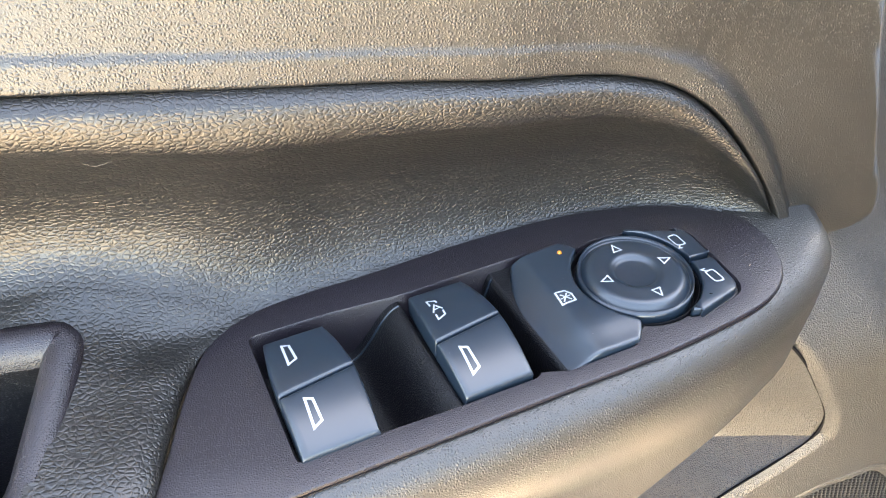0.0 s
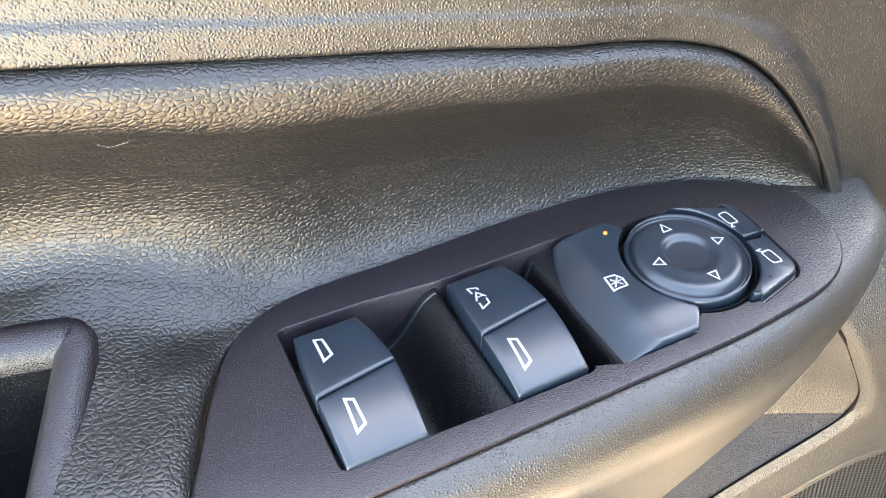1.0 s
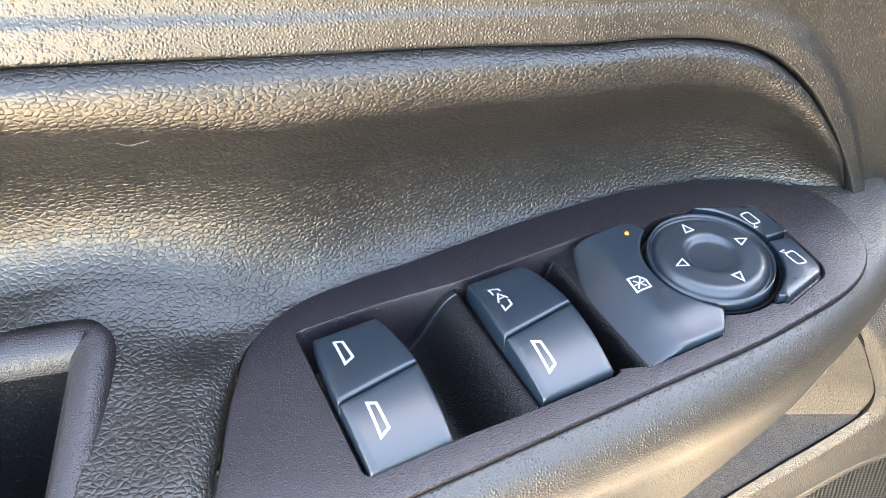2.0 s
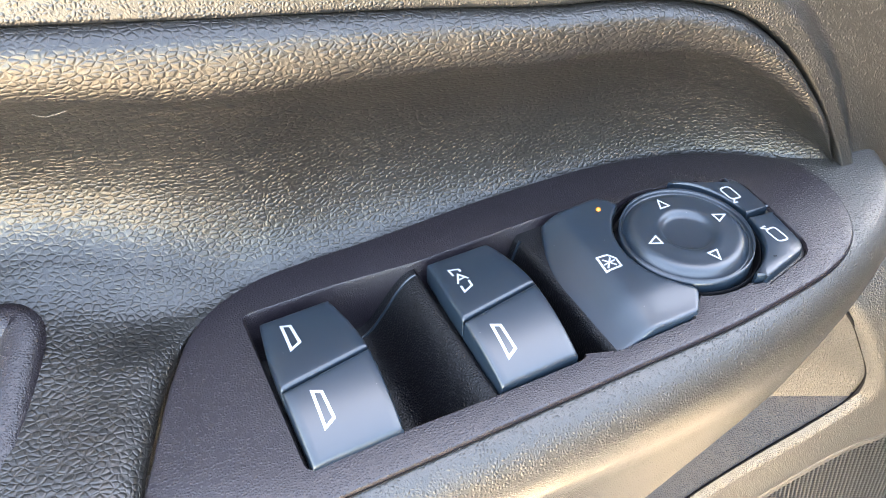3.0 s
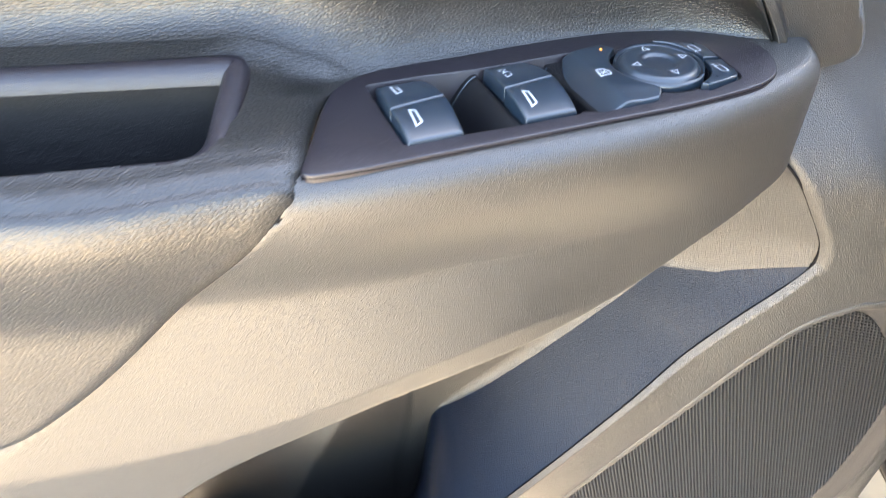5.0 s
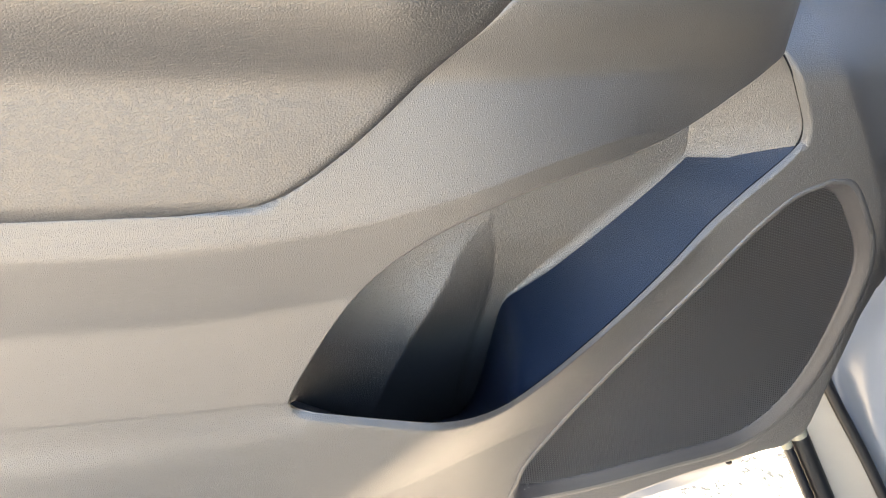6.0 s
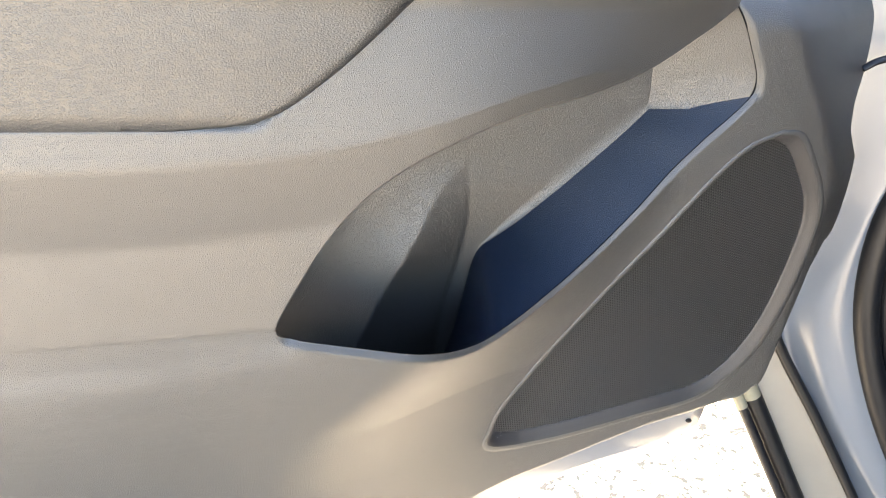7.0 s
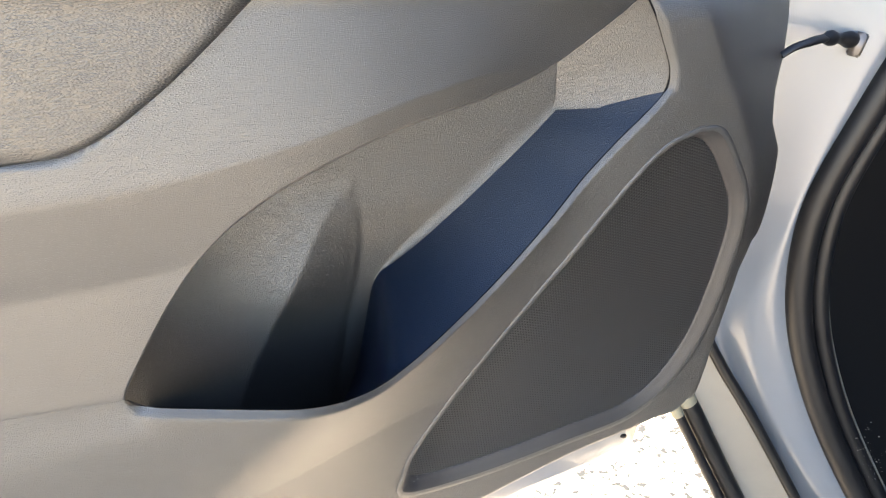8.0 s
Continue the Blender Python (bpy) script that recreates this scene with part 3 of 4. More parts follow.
for f, far, dy in ((-0.05, 0, 0.0065), (0.0, 0, 0.0052), (0.2, 0, 0.0046), (0.55, 0, 0.0018), (0.75, 0, 0.0004), (0.9, 0, -0.0004), (1, 0.001, -0.0006), (1, 0.0045, -0.0005), (1, 0.0065, 0.002)):
    q = gr + outn * (wide * f + far)[:, None]
    q = np.vstack([q, q[:1]])
    frame_rows.append(np.stack([q[:, 0], panel_y(q[:, 0], q[:, 1]) + dy, q[:, 1]], 1))
sheets("grille_frame", [np.array(frame_rows[:6])], M_FRAME, grille, "smooth dark sloping grille frame")
sheets("grille_border", [np.array(frame_rows[5:])], M_PANEL, grille, "flush charcoal border of the grille")

# ---- the switch panel ----
O, TURN = np.array((0.0148, 0.005)), radians(15)


def at_uw(u, w):
    return (O[0] + (u * math.cos(TURN) - w * math.sin(TURN)) / 1000, O[1] + (u * math.sin(TURN) + w * math.cos(TURN)) / 1000)


switch_panel = tagged(new("switch_panel"), "black power window and mirror switch panel set in the armrest", "switch panel")
outline = through_points([(-0.1520, -0.0735), (-0.1555, -0.0726), (-0.1570, -0.0700), (-0.1563, -0.064), (-0.1530, -0.046), (-0.1485, -0.020), (-0.142, -0.001), (-0.127, 0.0125), (-0.108, 0.0195), (-0.087, 0.025), (-0.047, 0.037),
                          (-0.002, 0.047), (0.020, 0.0485), (0.0415, 0.047), (0.060, 0.0415), (0.072, 0.034), (0.0775, 0.018), (0.0760, 0.0060), (0.0720, -0.0032), (0.0635, -0.0122),
                          (0.0255, -0.0285), (-0.0235, -0.0418), (-0.0675, -0.0532), (-0.1065, -0.0632), (-0.137, -0.0709), (-0.1520, -0.0735)], 200)[:-1]


def arc(r, a0, a1, n=14):
    return [(r * math.cos(radians(a)), r * math.sin(radians(a))) for a in np.linspace(a0, a1, n)]


# the opening runs round the window keys, the knob and the two mirror keys
hole = [at_uw(u, w) for u, w in
        [tuple(p) for p in rounded([(-58, -26.2), (-86, -25.7), (-114, -24.4), (-140.3, -24.2), (-140.0, 31.8), (-112, 31.4), (-84, 29.0), (-58, 29.4), (-32, 29.6), (-16.5, 27.4)], 2.0, 4)]
        + arc(25.3, 112, 70) + [(11.2, 23.8)] + rounded([(31.3, 19.3), (36.6, 13.6), (35.9, -2.0), (34.2, -18.9), (31.2, -23.2), (9.0, -28.2)], [3.8, 3.8, 0.8, 2.0, 2.8, 2.0])
        + [(6.6, -26.0)] + arc(25.2, -78, -118) + [(-12.6, -21.9)] + rounded([(-18.0, -28.4), (-48, -28.2)], [3.0, 1.0])]
plate("bezel", outline, 0.795, top_z + 0.0010, 0.0009, M_BEZEL, switch_panel, "satin black switch bezel", holes=[hole], wall=0.026)
rim_line = np.array(outline)
tube("bezel_gap", np.column_stack([np.vstack([rim_line, rim_line[:1]]), np.full(len(rim_line) + 1, top_z - 0.0008)]), 0.0003, M_GAP, switch_panel, "thin dark gap round the bezel", n=6)


def uw_sheet(name, us, ws, height, mat, parent, label="", skirt=0.008, left=None, right=None, slant=lambda u, w: 0.0):
    """A moulded key: a grid over (u, w) in millimetres with rounded borders and sides; left and right bend its ends."""
    def padded(v):
        a, b = v[0], v[-1]
        return [a, a, a + 0.35, a + 0.9] + list(v[1:-1]) + [b - 0.9, b - 0.35, b, b]
    fall = [skirt, 0.0011, 0.00035, 0.00005]
    fu, fw = np.linspace(0, 1, us), np.linspace(ws[0], ws[1], ws[2])
    W = padded(fw)
    dw = fall + [0] * (len(W) - 8) + fall[::-1]
    g = []
    for w, d1 in zip(W[::-1], dw[::-1]):
        a, b = left(w), right(w)
        U = padded(a + (b - a) * fu)
        du = fall + [0] * (len(U) - 8) + fall[::-1]
        g.append([(*at_uw(u, w + slant(u, w)), height(u, w + slant(u, w)) - max(d1, d2)) for u, d2 in zip(U, du)])
    return sheets(name, [np.array(g)], mat, parent, label)


def mark(name, pts, width, height, parent, closed=True):
    """A printed line of even width along points (u, w), lying on a key."""
    p = np.array(pts, float)
    if closed:
        p = np.vstack([p, p[:1]])
    fine_p = [p[0]]
    for a, b in zip(p, p[1:]):
        n = max(1, int(np.linalg.norm(b - a) / 1.2))
        fine_p += [a + (b - a) * k / n for k in range(1, n + 1)]
    p = np.array(fine_p)
    n = len(p) - 1 if closed else len(p)
    bm = bmesh.new()
    rail = []
    for i in range(n):
        prev = p[i - 1] if (closed or i) else None
        if closed and i == 0:
            prev = p[n - 1]
        nxt = p[(i + 1) % n] if closed else (p[i + 1] if i + 1 < n else None)
        d0 = (p[i] - prev) / np.linalg.norm(p[i] - prev) if prev is not None else None
        d1 = (nxt - p[i]) / np.linalg.norm(nxt - p[i]) if nxt is not None else d0
        d0 = d1 if d0 is None else d0
        m = np.array((-(d0 + d1)[1], (d0 + d1)[0]))
        m /= np.linalg.norm(m) + 1e-9
        m *= width / 2 / max(0.5, float(m @ np.array((-d1[1], d1[0]))))
        rail.append([bm.verts.new((*at_uw(*c), height(*c) + 0.00012)) for c in (p[i] - m, p[i] + m)])
    for i in range(n if closed else n - 1):
        a, b = rail[i], rail[(i + 1) % n]
        bm.faces.new((a[0], b[0], b[1], a[1]))
    return part(name, bm, M_MARK, parent, "thin white printed mark", flat=True)


# finger wells beside the keys
def well_z(u, w):
    z = 0.783
    z = z + 0.0205 * smooth(-106, -86, u) * (1 - smooth(-84.4, -84.1, u)) + 0.019 * smooth(-53, -46.5, u)
    return z


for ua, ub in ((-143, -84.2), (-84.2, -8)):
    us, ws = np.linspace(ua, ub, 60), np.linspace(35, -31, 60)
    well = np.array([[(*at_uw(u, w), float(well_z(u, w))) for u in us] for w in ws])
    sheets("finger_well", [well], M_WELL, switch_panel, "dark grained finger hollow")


for u0, u1 in ((-112, -86), (-54, -47)):
    edge = [(*at_uw(u, 26.5), float(well_z(u, 26.5)) + 0.0002) for u in np.linspace(u0, u1, 24)]
    tube("well_edge", edge, 0.0005, M_KEY, switch_panel, "thin shiny edge of the finger hollow", n=6)


def key_z(u, w):
    return 0.8118 - 0.0050 * abs(w / 27) ** 2.2


D_ICON = [(0, 0), (2.9, -1.3), (3.1, -11.6), (-0.7, -13.6)]
for u0 in (-139.3, -84.8):
    for near in (False, True):
        w0, w1 = (-25.2, -1.3) if near else (-0.7, 26.0)
        key = uw_sheet("window_switch", 10, (w0, w1, 22), key_z, M_KEY, switch_panel, "satin blue-black window switch key",
                       left=lambda w, u0=u0: u0 + 2.6 * (max(w, 0) / 26) ** 2, right=lambda w, u0=u0: u0 + 25.2 + (1.4 - 2.6 * (max(w, 0) / 26) ** 1.4 - 1.6 * (max(-w, 0) / 26) ** 1.6),
                       slant=lambda u, w, u0=u0, near=near: 0.14 * (u - u0 - 13) * (max(0.0, (w + 25.2) / 24) if near else max(0.0, (26 - w) / 26.7)))
        if not near and u0 > -100:
            iu, iw = u0 + 6.2, 18.3
            mark("icon", [(iu, iw - 3.3), (iu, iw), (iu + 2.9, iw - 1.0), (iu + 3.0, iw - 2.4)], 0.62, key_z, key, False)
            mark("icon", [(iu - 0.3, iw - 8.6), (iu - 0.5, iw - 11.4), (iu + 2.7, iw - 9.9), (iu + 3.0, iw - 7.4)], 0.62, key_z, key, False)
            mark("icon", [(iu - 0.6, iw - 7.4), (iu + 1.5, iw - 3.3), (iu + 3.4, iw - 6.6)], 0.6, key_z, key, False)
            mark("icon", [(iu + 0.2, iw - 5.9), (iu + 2.7, iw - 5.6)], 0.5, key_z, key, False)
        else:
            iu, iw = (u0 + 7.2 if u0 < -100 else u0 + 6.4, -6.4 if u0 < -100 else -7.8) if near else (u0 + 7.7, 20.4)
            k = 0.80
            mark("icon", [(iu + a * k, iw + b * k) for a, b in D_ICON], 0.85, key_z, key)


def lock_z(u, w):
    return 0.8095 - 0.0075 * float(smooth(-33, -47, u)) - 0.002 * float(smooth(8, 27, w)) * float(smooth(-20, -45, u)) - 0.0045 * float(smooth(-14, -28, w)) * float(smooth(-44, -26, u)) * 0.4


lock = uw_sheet("window_lock_switch", 16, (-28.0, 27.2, 34), lock_z, M_KEY, switch_panel, "satin blue-black rear window lock key",
                left=lambda w: -47.0 + 8.5 * max(0.0, (w - 2) / 25) ** 1.7 + 0.6 * max(0, -w / 28),
                right=lambda w: -math.sqrt(max(24.2**2 - w * w, 0)) if abs(w) < 20.5 else -12.9 - 5.5 * max(0, (abs(w) - 20.5) / 7.5) ** 1.5)
mark("icon", [(-34.2, 2.6), (-30.5, 2.2), (-28.9, -0.2), (-29.3, -3.6), (-34.8, -3.6)], 0.65, lock_z, lock)
mark("icon", [(-33.2, 1.0), (-30.3, -2.7)], 0.55, lock_z, lock, False)
mark("icon", [(-30.4, 0.9), (-33.6, -2.7)], 0.55, lock_z, lock, False)
mark("icon", [(-34.0, -1.0), (-32.2, -0.8), (-29.6, -0.6)], 0.45, lock_z, lock, False)
bm = bmesh.new()
bmesh.ops.create_uvsphere(bm, u_segments=12, v_segments=8, radius=0.0009, matrix=Matrix.Translation((*at_uw(-20.4, 21.3), lock_z(-20.4, 21.3))))
part("indicator_lamp", bm, M_LED, lock, "small amber indicator lamp")

# mirror knob and its two side keys
def lathe(name, profile, mat, parent, label="", n=72):
    prof = through_points(profile, 40) if len(profile) > 4 else np.array(profile, float)
    ang = np.linspace(0, 2 * np.pi, n + 1)
    g = np.array([[(*at_uw(r * math.cos(a), r * math.sin(a)), z) for a in ang] for r, z in prof])
    return sheets(name, [g], mat, parent, label, merge=1e-7)


lathe("knob_well", [(25.2, 0.797), (24.8, 0.802), (24.5, 0.8050), (24.2, 0.8056), (23.8, 0.8050), (23.3, 0.801), (20, 0.797)], M_GAP, switch_panel, "black gap round the knob")
base = np.array([[(*at_uw(u, w), 0.8005) for u in np.linspace(-12, 37, 6)] for w in np.linspace(26, -28, 6)])
sheets("key_floor", [base], M_GAP, switch_panel, "black floor under the mirror keys")
knob = lathe("mirror_knob", [(0.01, 0.8078), (5.5, 0.8080), (7.8, 0.8084), (8.7, 0.8091), (9.6, 0.8096), (14, 0.8098), (17.0, 0.8097), (18.3, 0.8091), (20.6, 0.8064), (22.2, 0.8046), (22.4, 0.797)],
             M_KEY, switch_panel, "round black mirror adjuster knob")
flat_z = lambda u, w: 0.81005
for a in (0, 90, 180, 270):
    tri = [(15.7, 0), (11.8, 1.75), (11.8, -1.75)]
    ca, sa = math.cos(radians(a)), math.sin(radians(a))
    mark("arrow", [(x * ca - y * sa, x * sa + y * ca) for x, y in tri], 0.55, flat_z, knob)


def side_tilt(x, y):
    """The mirror keys fall away from the knob."""
    u = (x - O[0]) * 1000 * math.cos(TURN) + (y - O[1]) * 1000 * math.sin(TURN)
    return -0.00012 * max(0.0, u - 18)


upper_out = rounded([(30.9, 18.5), (35.8, 13.2), (35.0, -1.5)], [3.5, 3.5, 0.8])
upper_key = [at_uw(*p) for p in arc(24.9, -3.6, 63) + [(10.8, 23.0)] + upper_out]
lower_out = rounded([(35.1, -2.7), (33.2, -18.4), (30.4, -22.2), (8.6, -27.3)], [0.8, 2.0, 2.5, 1.8])
lower_key = [at_uw(*p) for p in lower_out + [(7.0, -25.2)] + arc(24.9, -72, -6.2)]
k1 = plate("mirror_fold_key", upper_key, 0.803, 0.8091, 0.0009, M_KEY, switch_panel, "satin black mirror selector key", lift=side_tilt)
k2 = plate("mirror_fold_key", lower_key, 0.803, 0.8085, 0.0009, M_KEY, switch_panel, "satin black mirror selector key", lift=side_tilt)
key_top = lambda u, w: (0.80915 if w > -2 else 0.80855) - 0.00012 * max(0.0, u - 18)
# mirror outlines on the two keys
for key, dw, m in ((k1, 0.0, 1), (k2, -22.6, -1)):
    box = rounded([(24.6, 12.2), (29.0, 12.6), (29.2, 6.0), (24.8, 6.2)], 1.3, 4)
    mark("icon", [(u, w + dw) for u, w in box], 0.62, key_top, key)
    foot = [(25.9, 6.0), (24.4, 4.4), (26.0, 4.3)] if m > 0 else [(25.6, 12.4), (23.9, 13.6), (26.2, 13.9)]
    mark("icon", [(u, w + dw) for u, w in foot], 0.6, key_top, key, False)

for u, w, key in ((19.4, 18.6, k1), (18.0, -21.4, k2)):
    mark("dark_mark", [(u - 0.6, w + 0.2), (u + 0.6, w - 0.2)], 0.5, key_top, key, False).data.materials[0] = M_GAP


def specks(name, spots, size, parent, label):
    """Grains of dust: flat crumbs at the given points."""
    rnd = random.Random(7)
    bm = bmesh.new()
    for x, y, z in spots:
        r = size * (0.4 + 1.1 * rnd.random() ** 2)
        m = Matrix.Translation((x, y, z)) @ Matrix.Rotation(rnd.random() * 3.1, 4, "Z") @ Matrix.Diagonal((r, r * (0.4 + 0.6 * rnd.random()), r * 0.5, 1))
        bmesh.ops.create_icosphere(bm, subdivisions=1, radius=1, matrix=m)
    return tagged(part(name, bm, M_DUST, parent, label, flat=True), kind="stuff")


dice = random.Random(3)
spots = []
for k in range(90):
    u, w = dice.uniform(-138, 34), dice.uniform(-30, 34)
    d = math.hypot(u, w)
    if -140 < u < -114 or -84 < u < -60:
        h = key_z(u, max(-25, min(25, w)))
    elif d < 17:
        h = 0.8098
    elif u > 37 or abs(w) > 33:
        h = top_z + 0.0012
    elif -46 < u < -25 and abs(w) < 25:
        h = lock_z(u, w)
    else:
        continue
    spots.append((*at_uw(u, w), h + 0.00005))
for k in range(60):
    a = dice.random()
    p = np.array(outline)[int(a * (len(outline) - 1))] * 0.985
    spots.append((p[0] + dice.uniform(-0.002, 0.002), p[1] + dice.uniform(-0.003, 0.001), top_z + 0.00125))
specks("dust", spots[::2], 0.00013, switch_panel, "fine pale dust")
# ---- pull cup in the armrest ----
cup = np.array(CUP)
cc = cup.mean(0)
rings = [(-0.0005, -0.001), (0.0006, 0.0024), (0.004, 0.0040), (0.008, 0.0036), (0.0108, 0.0015), (0.0120, -0.003), (0.0135, -0.035), (0.024, -0.060), (0.027, -0.061)]
grid = []
tg = np.roll(cup, -1, 0) - np.roll(cup, 1, 0)
tg /= np.linalg.norm(tg, axis=1)[:, None]
nin = np.stack([tg[:, 1], -tg[:, 0]], 1)
if np.sum((cc - cup) * nin) < 0:
    nin = -nin
for d, z in rings:
    q = cup + nin * d
    q = np.vstack([q, q[:1]])
    grid.append(np.column_stack([q, arm_top(q[:, 0], q[:, 1]) + z + 0.0015]))
grid.append(np.column_stack([np.tile(cc, (len(q), 1)), np.full(len(q), top_z - 0.058)]))
sheets("pull_cup", [np.array(grid[:6])], M_BEZEL, insert, "dark smooth rim of the pull-handle cup")
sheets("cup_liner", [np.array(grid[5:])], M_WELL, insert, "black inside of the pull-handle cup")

# ---- white door shell behind the trim ----
sx = np.linspace(-0.90, 0.29, 70)
low = edge_low(np.minimum(sx, 0.27)) - 0.035
prof = lambda y, dz: np.stack([sx, np.full_like(sx, y), low + dz], 1)
# hidden top, raised above a real belt line to shade the armrest
top_line = np.stack([sx, np.full_like(sx, 0.16), np.full_like(sx, 1.27)], 1)
shell = np.array([prof(0.075, 0.12), prof(0.075, 0.02), prof(0.082, 0.004), prof(0.090, 0.0), prof(0.098, -0.010), prof(0.104, -0.050), prof(0.108, -0.086), prof(0.112, -0.098), prof(0.118, -0.104), prof(0.14, -0.106), prof(0.165, -0.100), prof(0.175, -0.08), prof(0.18, 0.2), top_line])
# hidden forward extension, added to keep the sun off strap and pillar
turn_x = np.linspace(0.29, 0.62, 8)
sun_screen = np.array([[(x, 0.18 + (x - 0.29) * 0.97, z) for x in turn_x] for z in (1.27, 0.9, 0.6, 0.34, 0.12)])
door_shell = sheets("door_shell", [shell, sun_screen], M_WHITE, car_door, "white painted steel door shell with hidden sun-blocking extensions", thick=0.002)
bm = bmesh.new()
bmesh.ops.create_uvsphere(bm, u_segments=14, v_segments=8, radius=1, matrix=Matrix.Translation((0.271, 0.1060, 0.1805)) @ Matrix.Rotation(0.5, 4, "Y") @ Matrix.Diagonal((0.006, 0.002, 0.0035, 1)))
part("drain_plug", bm, M_RUBBER, door_shell, "small dark oval drain plug")

# ---- body of the car beside the door ----
parked_car = tagged(new("parked_car"), "white car body with door opening, rubber seals and dark interior", "car")


left_c = through_points([(0.327, 0.189, 0.964), (0.36, 0.172, 0.744), (0.372, 0.161, 0.524), (0.388, 0.15, 0.359), (0.413, 0.136, 0.265), (0.48, 0.096, 0.167), (0.552, 0.053, 0.051), (0.647, -0.004, -0.103)], 80)
ridge_c = through_points([(0.514, 0.075, 0.865), (0.48, 0.096, 0.72), (0.461, 0.107, 0.579), (0.451, 0.114, 0.431), (0.446, 0.117, 0.315), (0.471, 0.102, 0.233), (0.537, 0.062, 0.117), (0.663, -0.015, -0.048)], 80)
seal_c = through_points([(0.58, 0.04, 0.964), (0.526, 0.068, 0.766), (0.488, 0.091, 0.61), (0.465, 0.105, 0.482), (0.468, 0.103, 0.403), (0.483, 0.094, 0.328), (0.528, 0.068, 0.214), (0.606, 0.02, 0.074), (0.713, -0.042, -0.081)], 80)
rows = [left_c * (1 - a) + ridge_c * a + np.array((0, 0.02 * math.sin(math.pi * a), 0)) for a in np.linspace(0, 0.94, 9)]
rows += [ridge_c * (1 - a) + seal_c * a + np.array((0, -0.004 * math.sin(math.pi * a), 0)) for a in np.linspace(0.06, 1, 8)]
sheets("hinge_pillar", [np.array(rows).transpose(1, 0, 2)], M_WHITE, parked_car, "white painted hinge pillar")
tube("door_seal", seal_c + np.array((0.016, -0.006, 0)), 0.017, M_RUBBER, parked_car, "black rubber door seal", n=14)
tube("inner_seal", seal_c + np.array((0.048, -0.010, 0)), 0.012, M_RUBBER, parked_car, "black rubber inner seal", n=14)
tube("trim_edge", seal_c + np.array((0.066, -0.004, 0)), 0.005, M_SILL, parked_car, "pale trim edge", n=10)
inner = seal_c + np.array((0.060, 0.004, 0))
sheets("footwell_trim", [np.array([inner, inner + np.array((0.06, 0.05, 0)), inner + np.array((0.45, 0.12, 0))]).transpose(1, 0, 2)], M_CARPET, parked_car, "dark footwell trim")
strip = through_points([(0.388, 0.15, 0.315), (0.416, 0.135, 0.265), (0.48, 0.096, 0.167), (0.552, 0.053, 0.051), (0.647, -0.004, -0.103), (0.691, -0.031, -0.125)], 40)
tube("sill_gasket", strip + np.array((0, -0.002, 0)), 0.008, M_RUBBER, parked_car, "thin black sill gasket")
tub = through_points([(0.397, 0.147, 0.192), (0.401, 0.143, 0.184), (0.489, 0.091, 0.026), (0.569, 0.04, -0.114), (0.58, 0.033, -0.125)], 40)
tube("sill_seal", tub, 0.013, M_RUBBER, parked_car, "thick black tubular sill seal", n=12)
tube("sill_lip", tub + np.array((-0.0205, 0.0, -0.006)), 0.0075, M_RUBBER, parked_car, "black sill lip", n=10)
M_CREAM = material("cream_sealer", (0.15, 0.135, 0.095), 0.6, spec=0.3)
vary(M_CREAM, 60, 0.3)
tube("seal_end", tub[:5] + np.array((-0.004, 0.0, 0.004)), 0.0135, M_CREAM, parked_car, "cream sealer on the end of the sill seal", n=12)
tube("lip_end", tub[:6] + np.array((-0.0215, 0.0, -0.005)), 0.0085, M_CREAM, parked_car, "cream sealer on the end of the sill lip", n=10)
clip = through_points([(0.352, 0.152, 0.196), (0.366, 0.149, 0.199), (0.380, 0.146, 0.206), (0.386, 0.145, 0.212)], 12)
tube("drain_clip", clip, 0.008 + 0.003 * np.sin(np.linspace(0, 3.1, 12)), M_RUBBER, parked_car, "small black rubber clip beside the sill", n=9)
sheets("sill_plate", [np.array([tub + np.array((0, 0.006, 0)), strip + np.array((0, 0.004, 0))]).transpose(1, 0, 2)], M_SILL, parked_car, "beige-grey sill strip")
# added cabin mass, mostly out of view: blocks light and gives dark reflections
hull = [(1.15, 1.30), (0.85, 0.12), (0.38, -1.95), (1.70, -2.25), (2.2, -0.3), (2.5, 1.0)]


def slab(name, z0, z1, label, mat):
    bm = bmesh.new()
    lo, hi = ([bm.verts.new((x, y, z)) for x, y in hull] for z in (z0, z1))
    for k in range(6):
        bm.faces.new((lo[k], lo[(k + 1) % 6], hi[(k + 1) % 6], hi[k]))
    bm.faces.new(hi)
    bm.faces.new(lo[::-1])
    bmesh.ops.recalc_face_normals(bm, faces=bm.faces)
    bmesh.ops.bevel(bm, geom=bm.edges, offset=0.03, segments=3, affect="EDGES")
    part(name, bm, mat, parked_car, label)


slab("cabin", -0.02, 1.02, "dark light-blocking mass standing for the cabin below the windows", M_CABIN)
# unseen roof, added to cut off the sky overhead
slab("roof", 1.22, 1.30, "unseen white roof added above the cabin mass", M_WHITE)
# painted side of the body behind the door opening, added out of view
side_a, side_b = np.array((0.575, -1.09)), np.array((0.37, -1.99))
side_n = np.array((side_b[1] - side_a[1], side_a[0] - side_b[0])) / np.linalg.norm(side_b - side_a)
rows = []
for z, bow in ((1.03, 0.0), (0.98, 0.03), (0.80, 0.055), (0.55, 0.06), (0.30, 0.05), (0.05, 0.03), (-0.03, 0.0)):
    rows.append([(*(side_a * (1 - k) + side_b * k + side_n * (0.004 + bow)), z) for k in np.linspace(0, 1, 8)])
sheets("rear_side", [np.array(rows)], M_WHITE, parked_car, "unseen white body side added behind the door opening", thick=0.002)
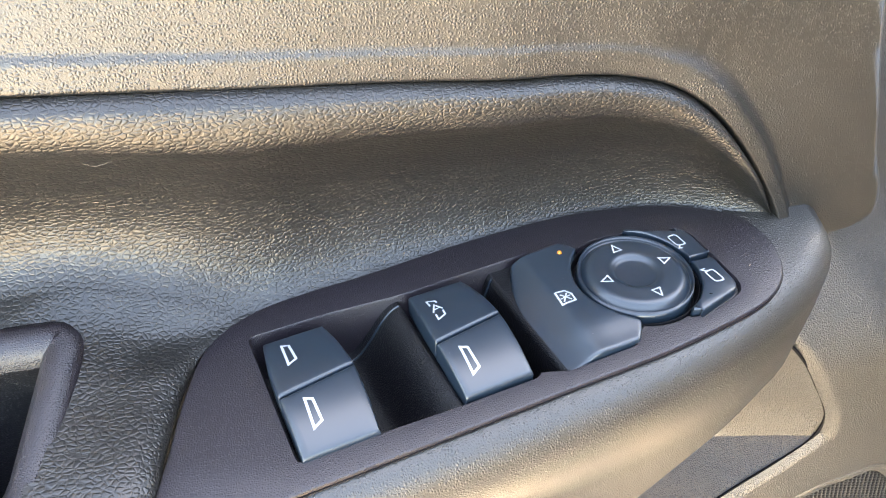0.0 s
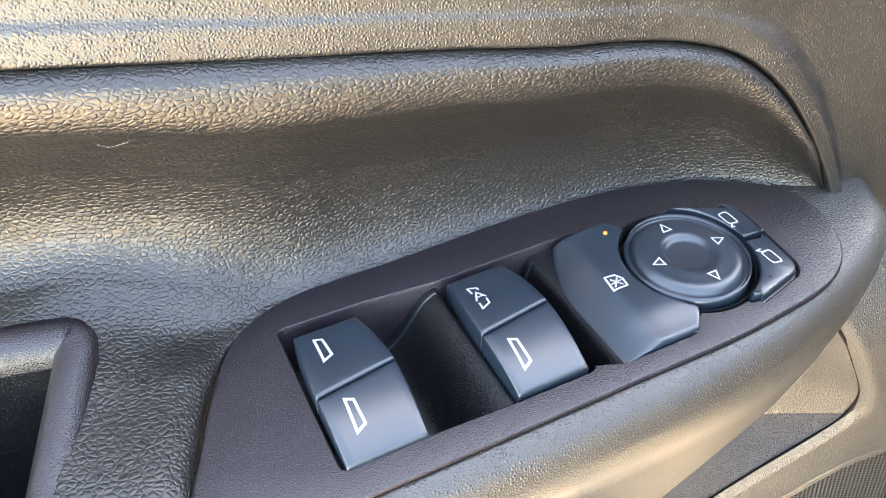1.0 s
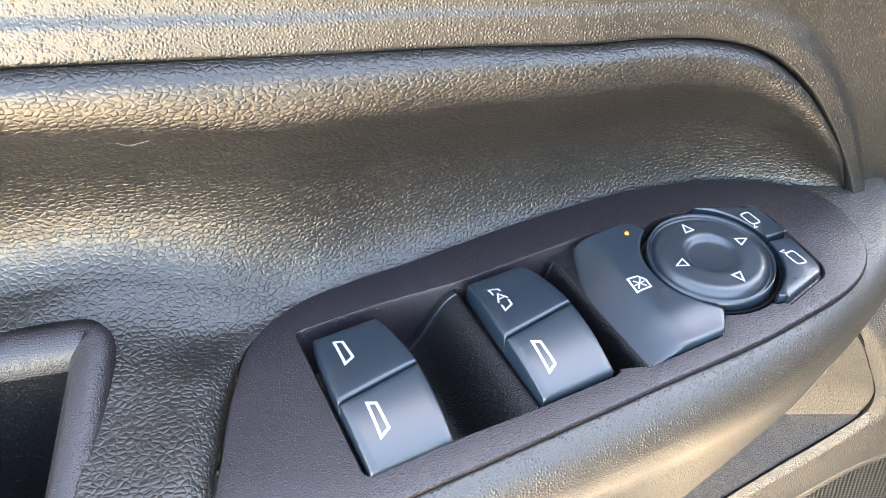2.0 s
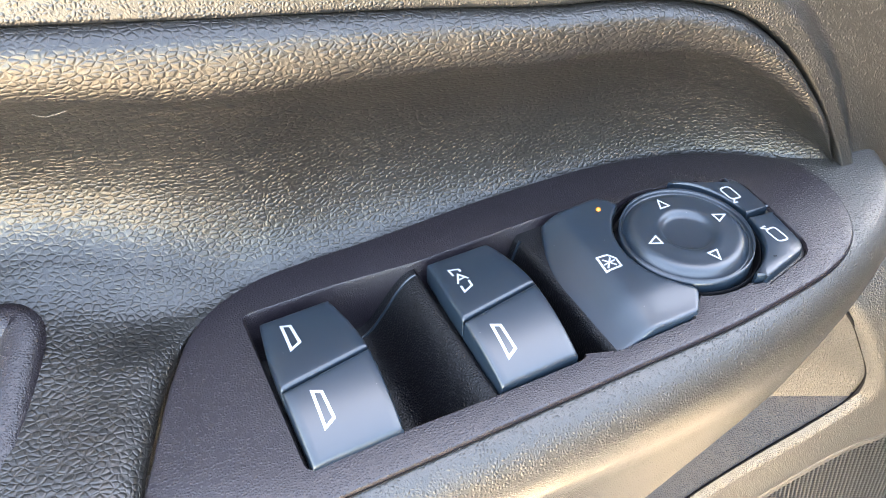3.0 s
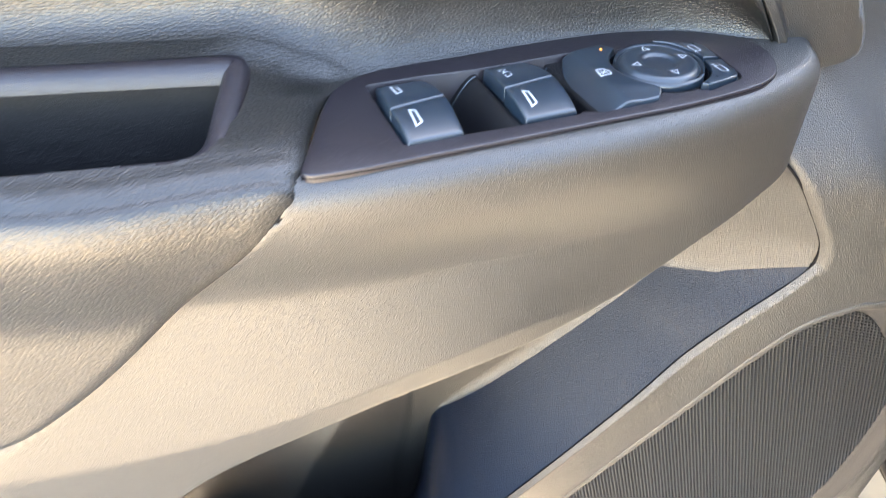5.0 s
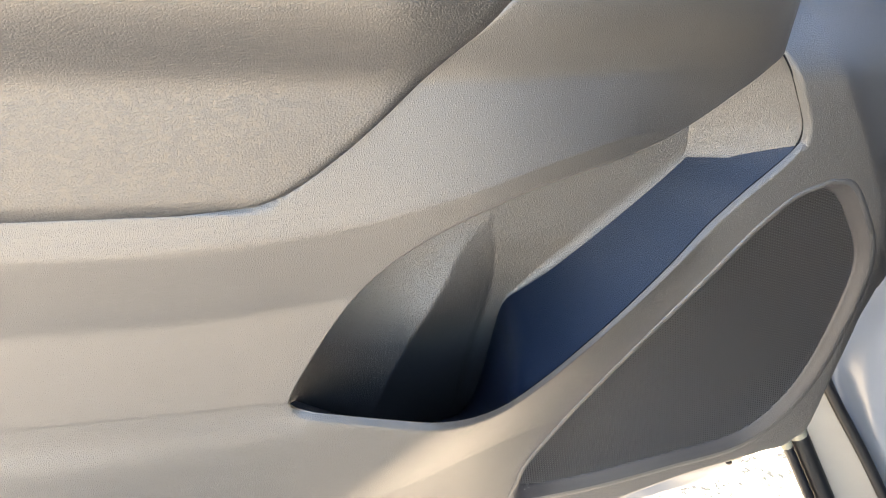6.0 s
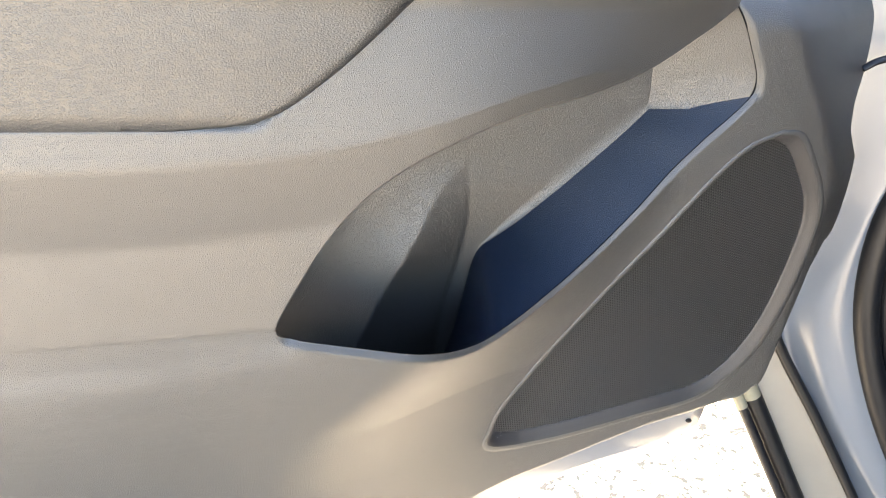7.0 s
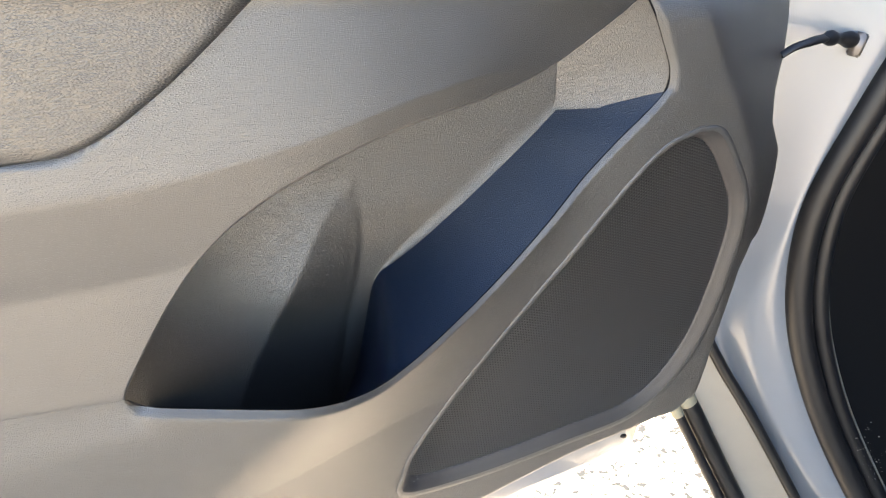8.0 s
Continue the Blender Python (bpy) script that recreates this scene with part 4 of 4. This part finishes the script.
# unseen posts, added between cabin mass and roof
for k in (1, 2, 3, 4):
    hx, hy = np.array(hull[k]) * 0.97 + np.array((1.4, -0.5)) * 0.03
    tube("roof_pillar", np.array([(hx, hy, z) for z in np.linspace(1.0, 1.24, 6)]), 0.04, M_CARPET, parked_car, "unseen dark roof pillar added under the roof", n=10)
# check strap between pillar and door
strap = through_points([(0.3464, 0.0859, 0.6646), (0.3566, 0.0829, 0.6727), (0.3753, 0.0816, 0.6785), (0.419, 0.0943, 0.6808), (0.4591, 0.1005, 0.6772)], 30)
check = tube("check_strap", strap, 0.0030 + 0.0012 * np.sin(np.linspace(0, 3, 30)) ** 2, M_RUBBER, car_door, "black rubber-coated door check strap", n=10, squash=1.6)
M_BRACKET = material("weathered_steel", (0.10, 0.085, 0.075), 0.5, metal=0.4)
vary(M_BRACKET, 90, 0.5, 0.1)
boot = strap[16:] + np.array((0, -0.002, 0.0))
tube("strap_boot", boot, 0.0038 + 0.0035 * smooth(0, 0.3, np.linspace(0, 1, 14)) + 0.0018 * np.sin(np.linspace(0, 9, 14)), M_RUBBER, check, "black rubber boot", n=10)
e0 = strap[-1]
bm = bmesh.new()
bmesh.ops.create_cube(bm, size=1, matrix=Matrix.Translation(e0 + np.array((0.004, -0.006, -0.004))) @ Matrix.Rotation(0.25, 4, "Y") @ Matrix.Diagonal((0.010, 0.014, 0.026, 1)))
bmesh.ops.bevel(bm, geom=bm.edges, offset=0.002, segments=2, affect="EDGES")
part("strap_bracket", bm, M_BRACKET, check, "small grey-brown steel bracket")

# lint, crumbs and dust
lint = through_points([(-0.1655, 0.0095, 0.8764), (-0.163, 0.0098, 0.8750), (-0.161, 0.0094, 0.8755), (-0.1575, 0.0086, 0.8768)], 16)
tube("lint", lint + np.array((0, -0.0006, 0)), 0.00010, M_LINT, insert, "short pale thread of lint", n=5)
rim_spots = [(x, float(panel_y(x, 0.283)) + 0.0035 + dice.uniform(-0.001, 0.0015), 0.2815 + (x + 0.055) * 0.11 + dice.uniform(-0.003, 0.002)) for x in (-0.058, -0.0545, -0.053, -0.047, -0.038, -0.036)]
specks("crumbs", rim_spots + [(0.0941, 0.0215, 0.3875), (0.205, 0.0215, 0.41)], 0.0011, grille, "small white crumbs")
floor_spots = []
for k in range(60):
    a, b = dice.random(), dice.gauss(0, 0.010)
    p = np.array((0.598, 0.020, 0.180)) + a * np.array((0.050, -0.020, -0.085))
    floor_spots.append((p[0] + b, p[1], p[2] + b * 0.6))
specks("crumbs", floor_spots, 0.0008, parked_car, "scattered white crumbs on the dark sill trim")

# ---- ground ----
bm = bmesh.new()
bmesh.ops.create_grid(bm, x_segments=1, y_segments=1, size=150, matrix=Matrix.Translation((0, 0, -0.20)))
tagged(part("ground", bm, M_GROUND, None), "pale sunlit concrete ground", "ground", kind="structure")
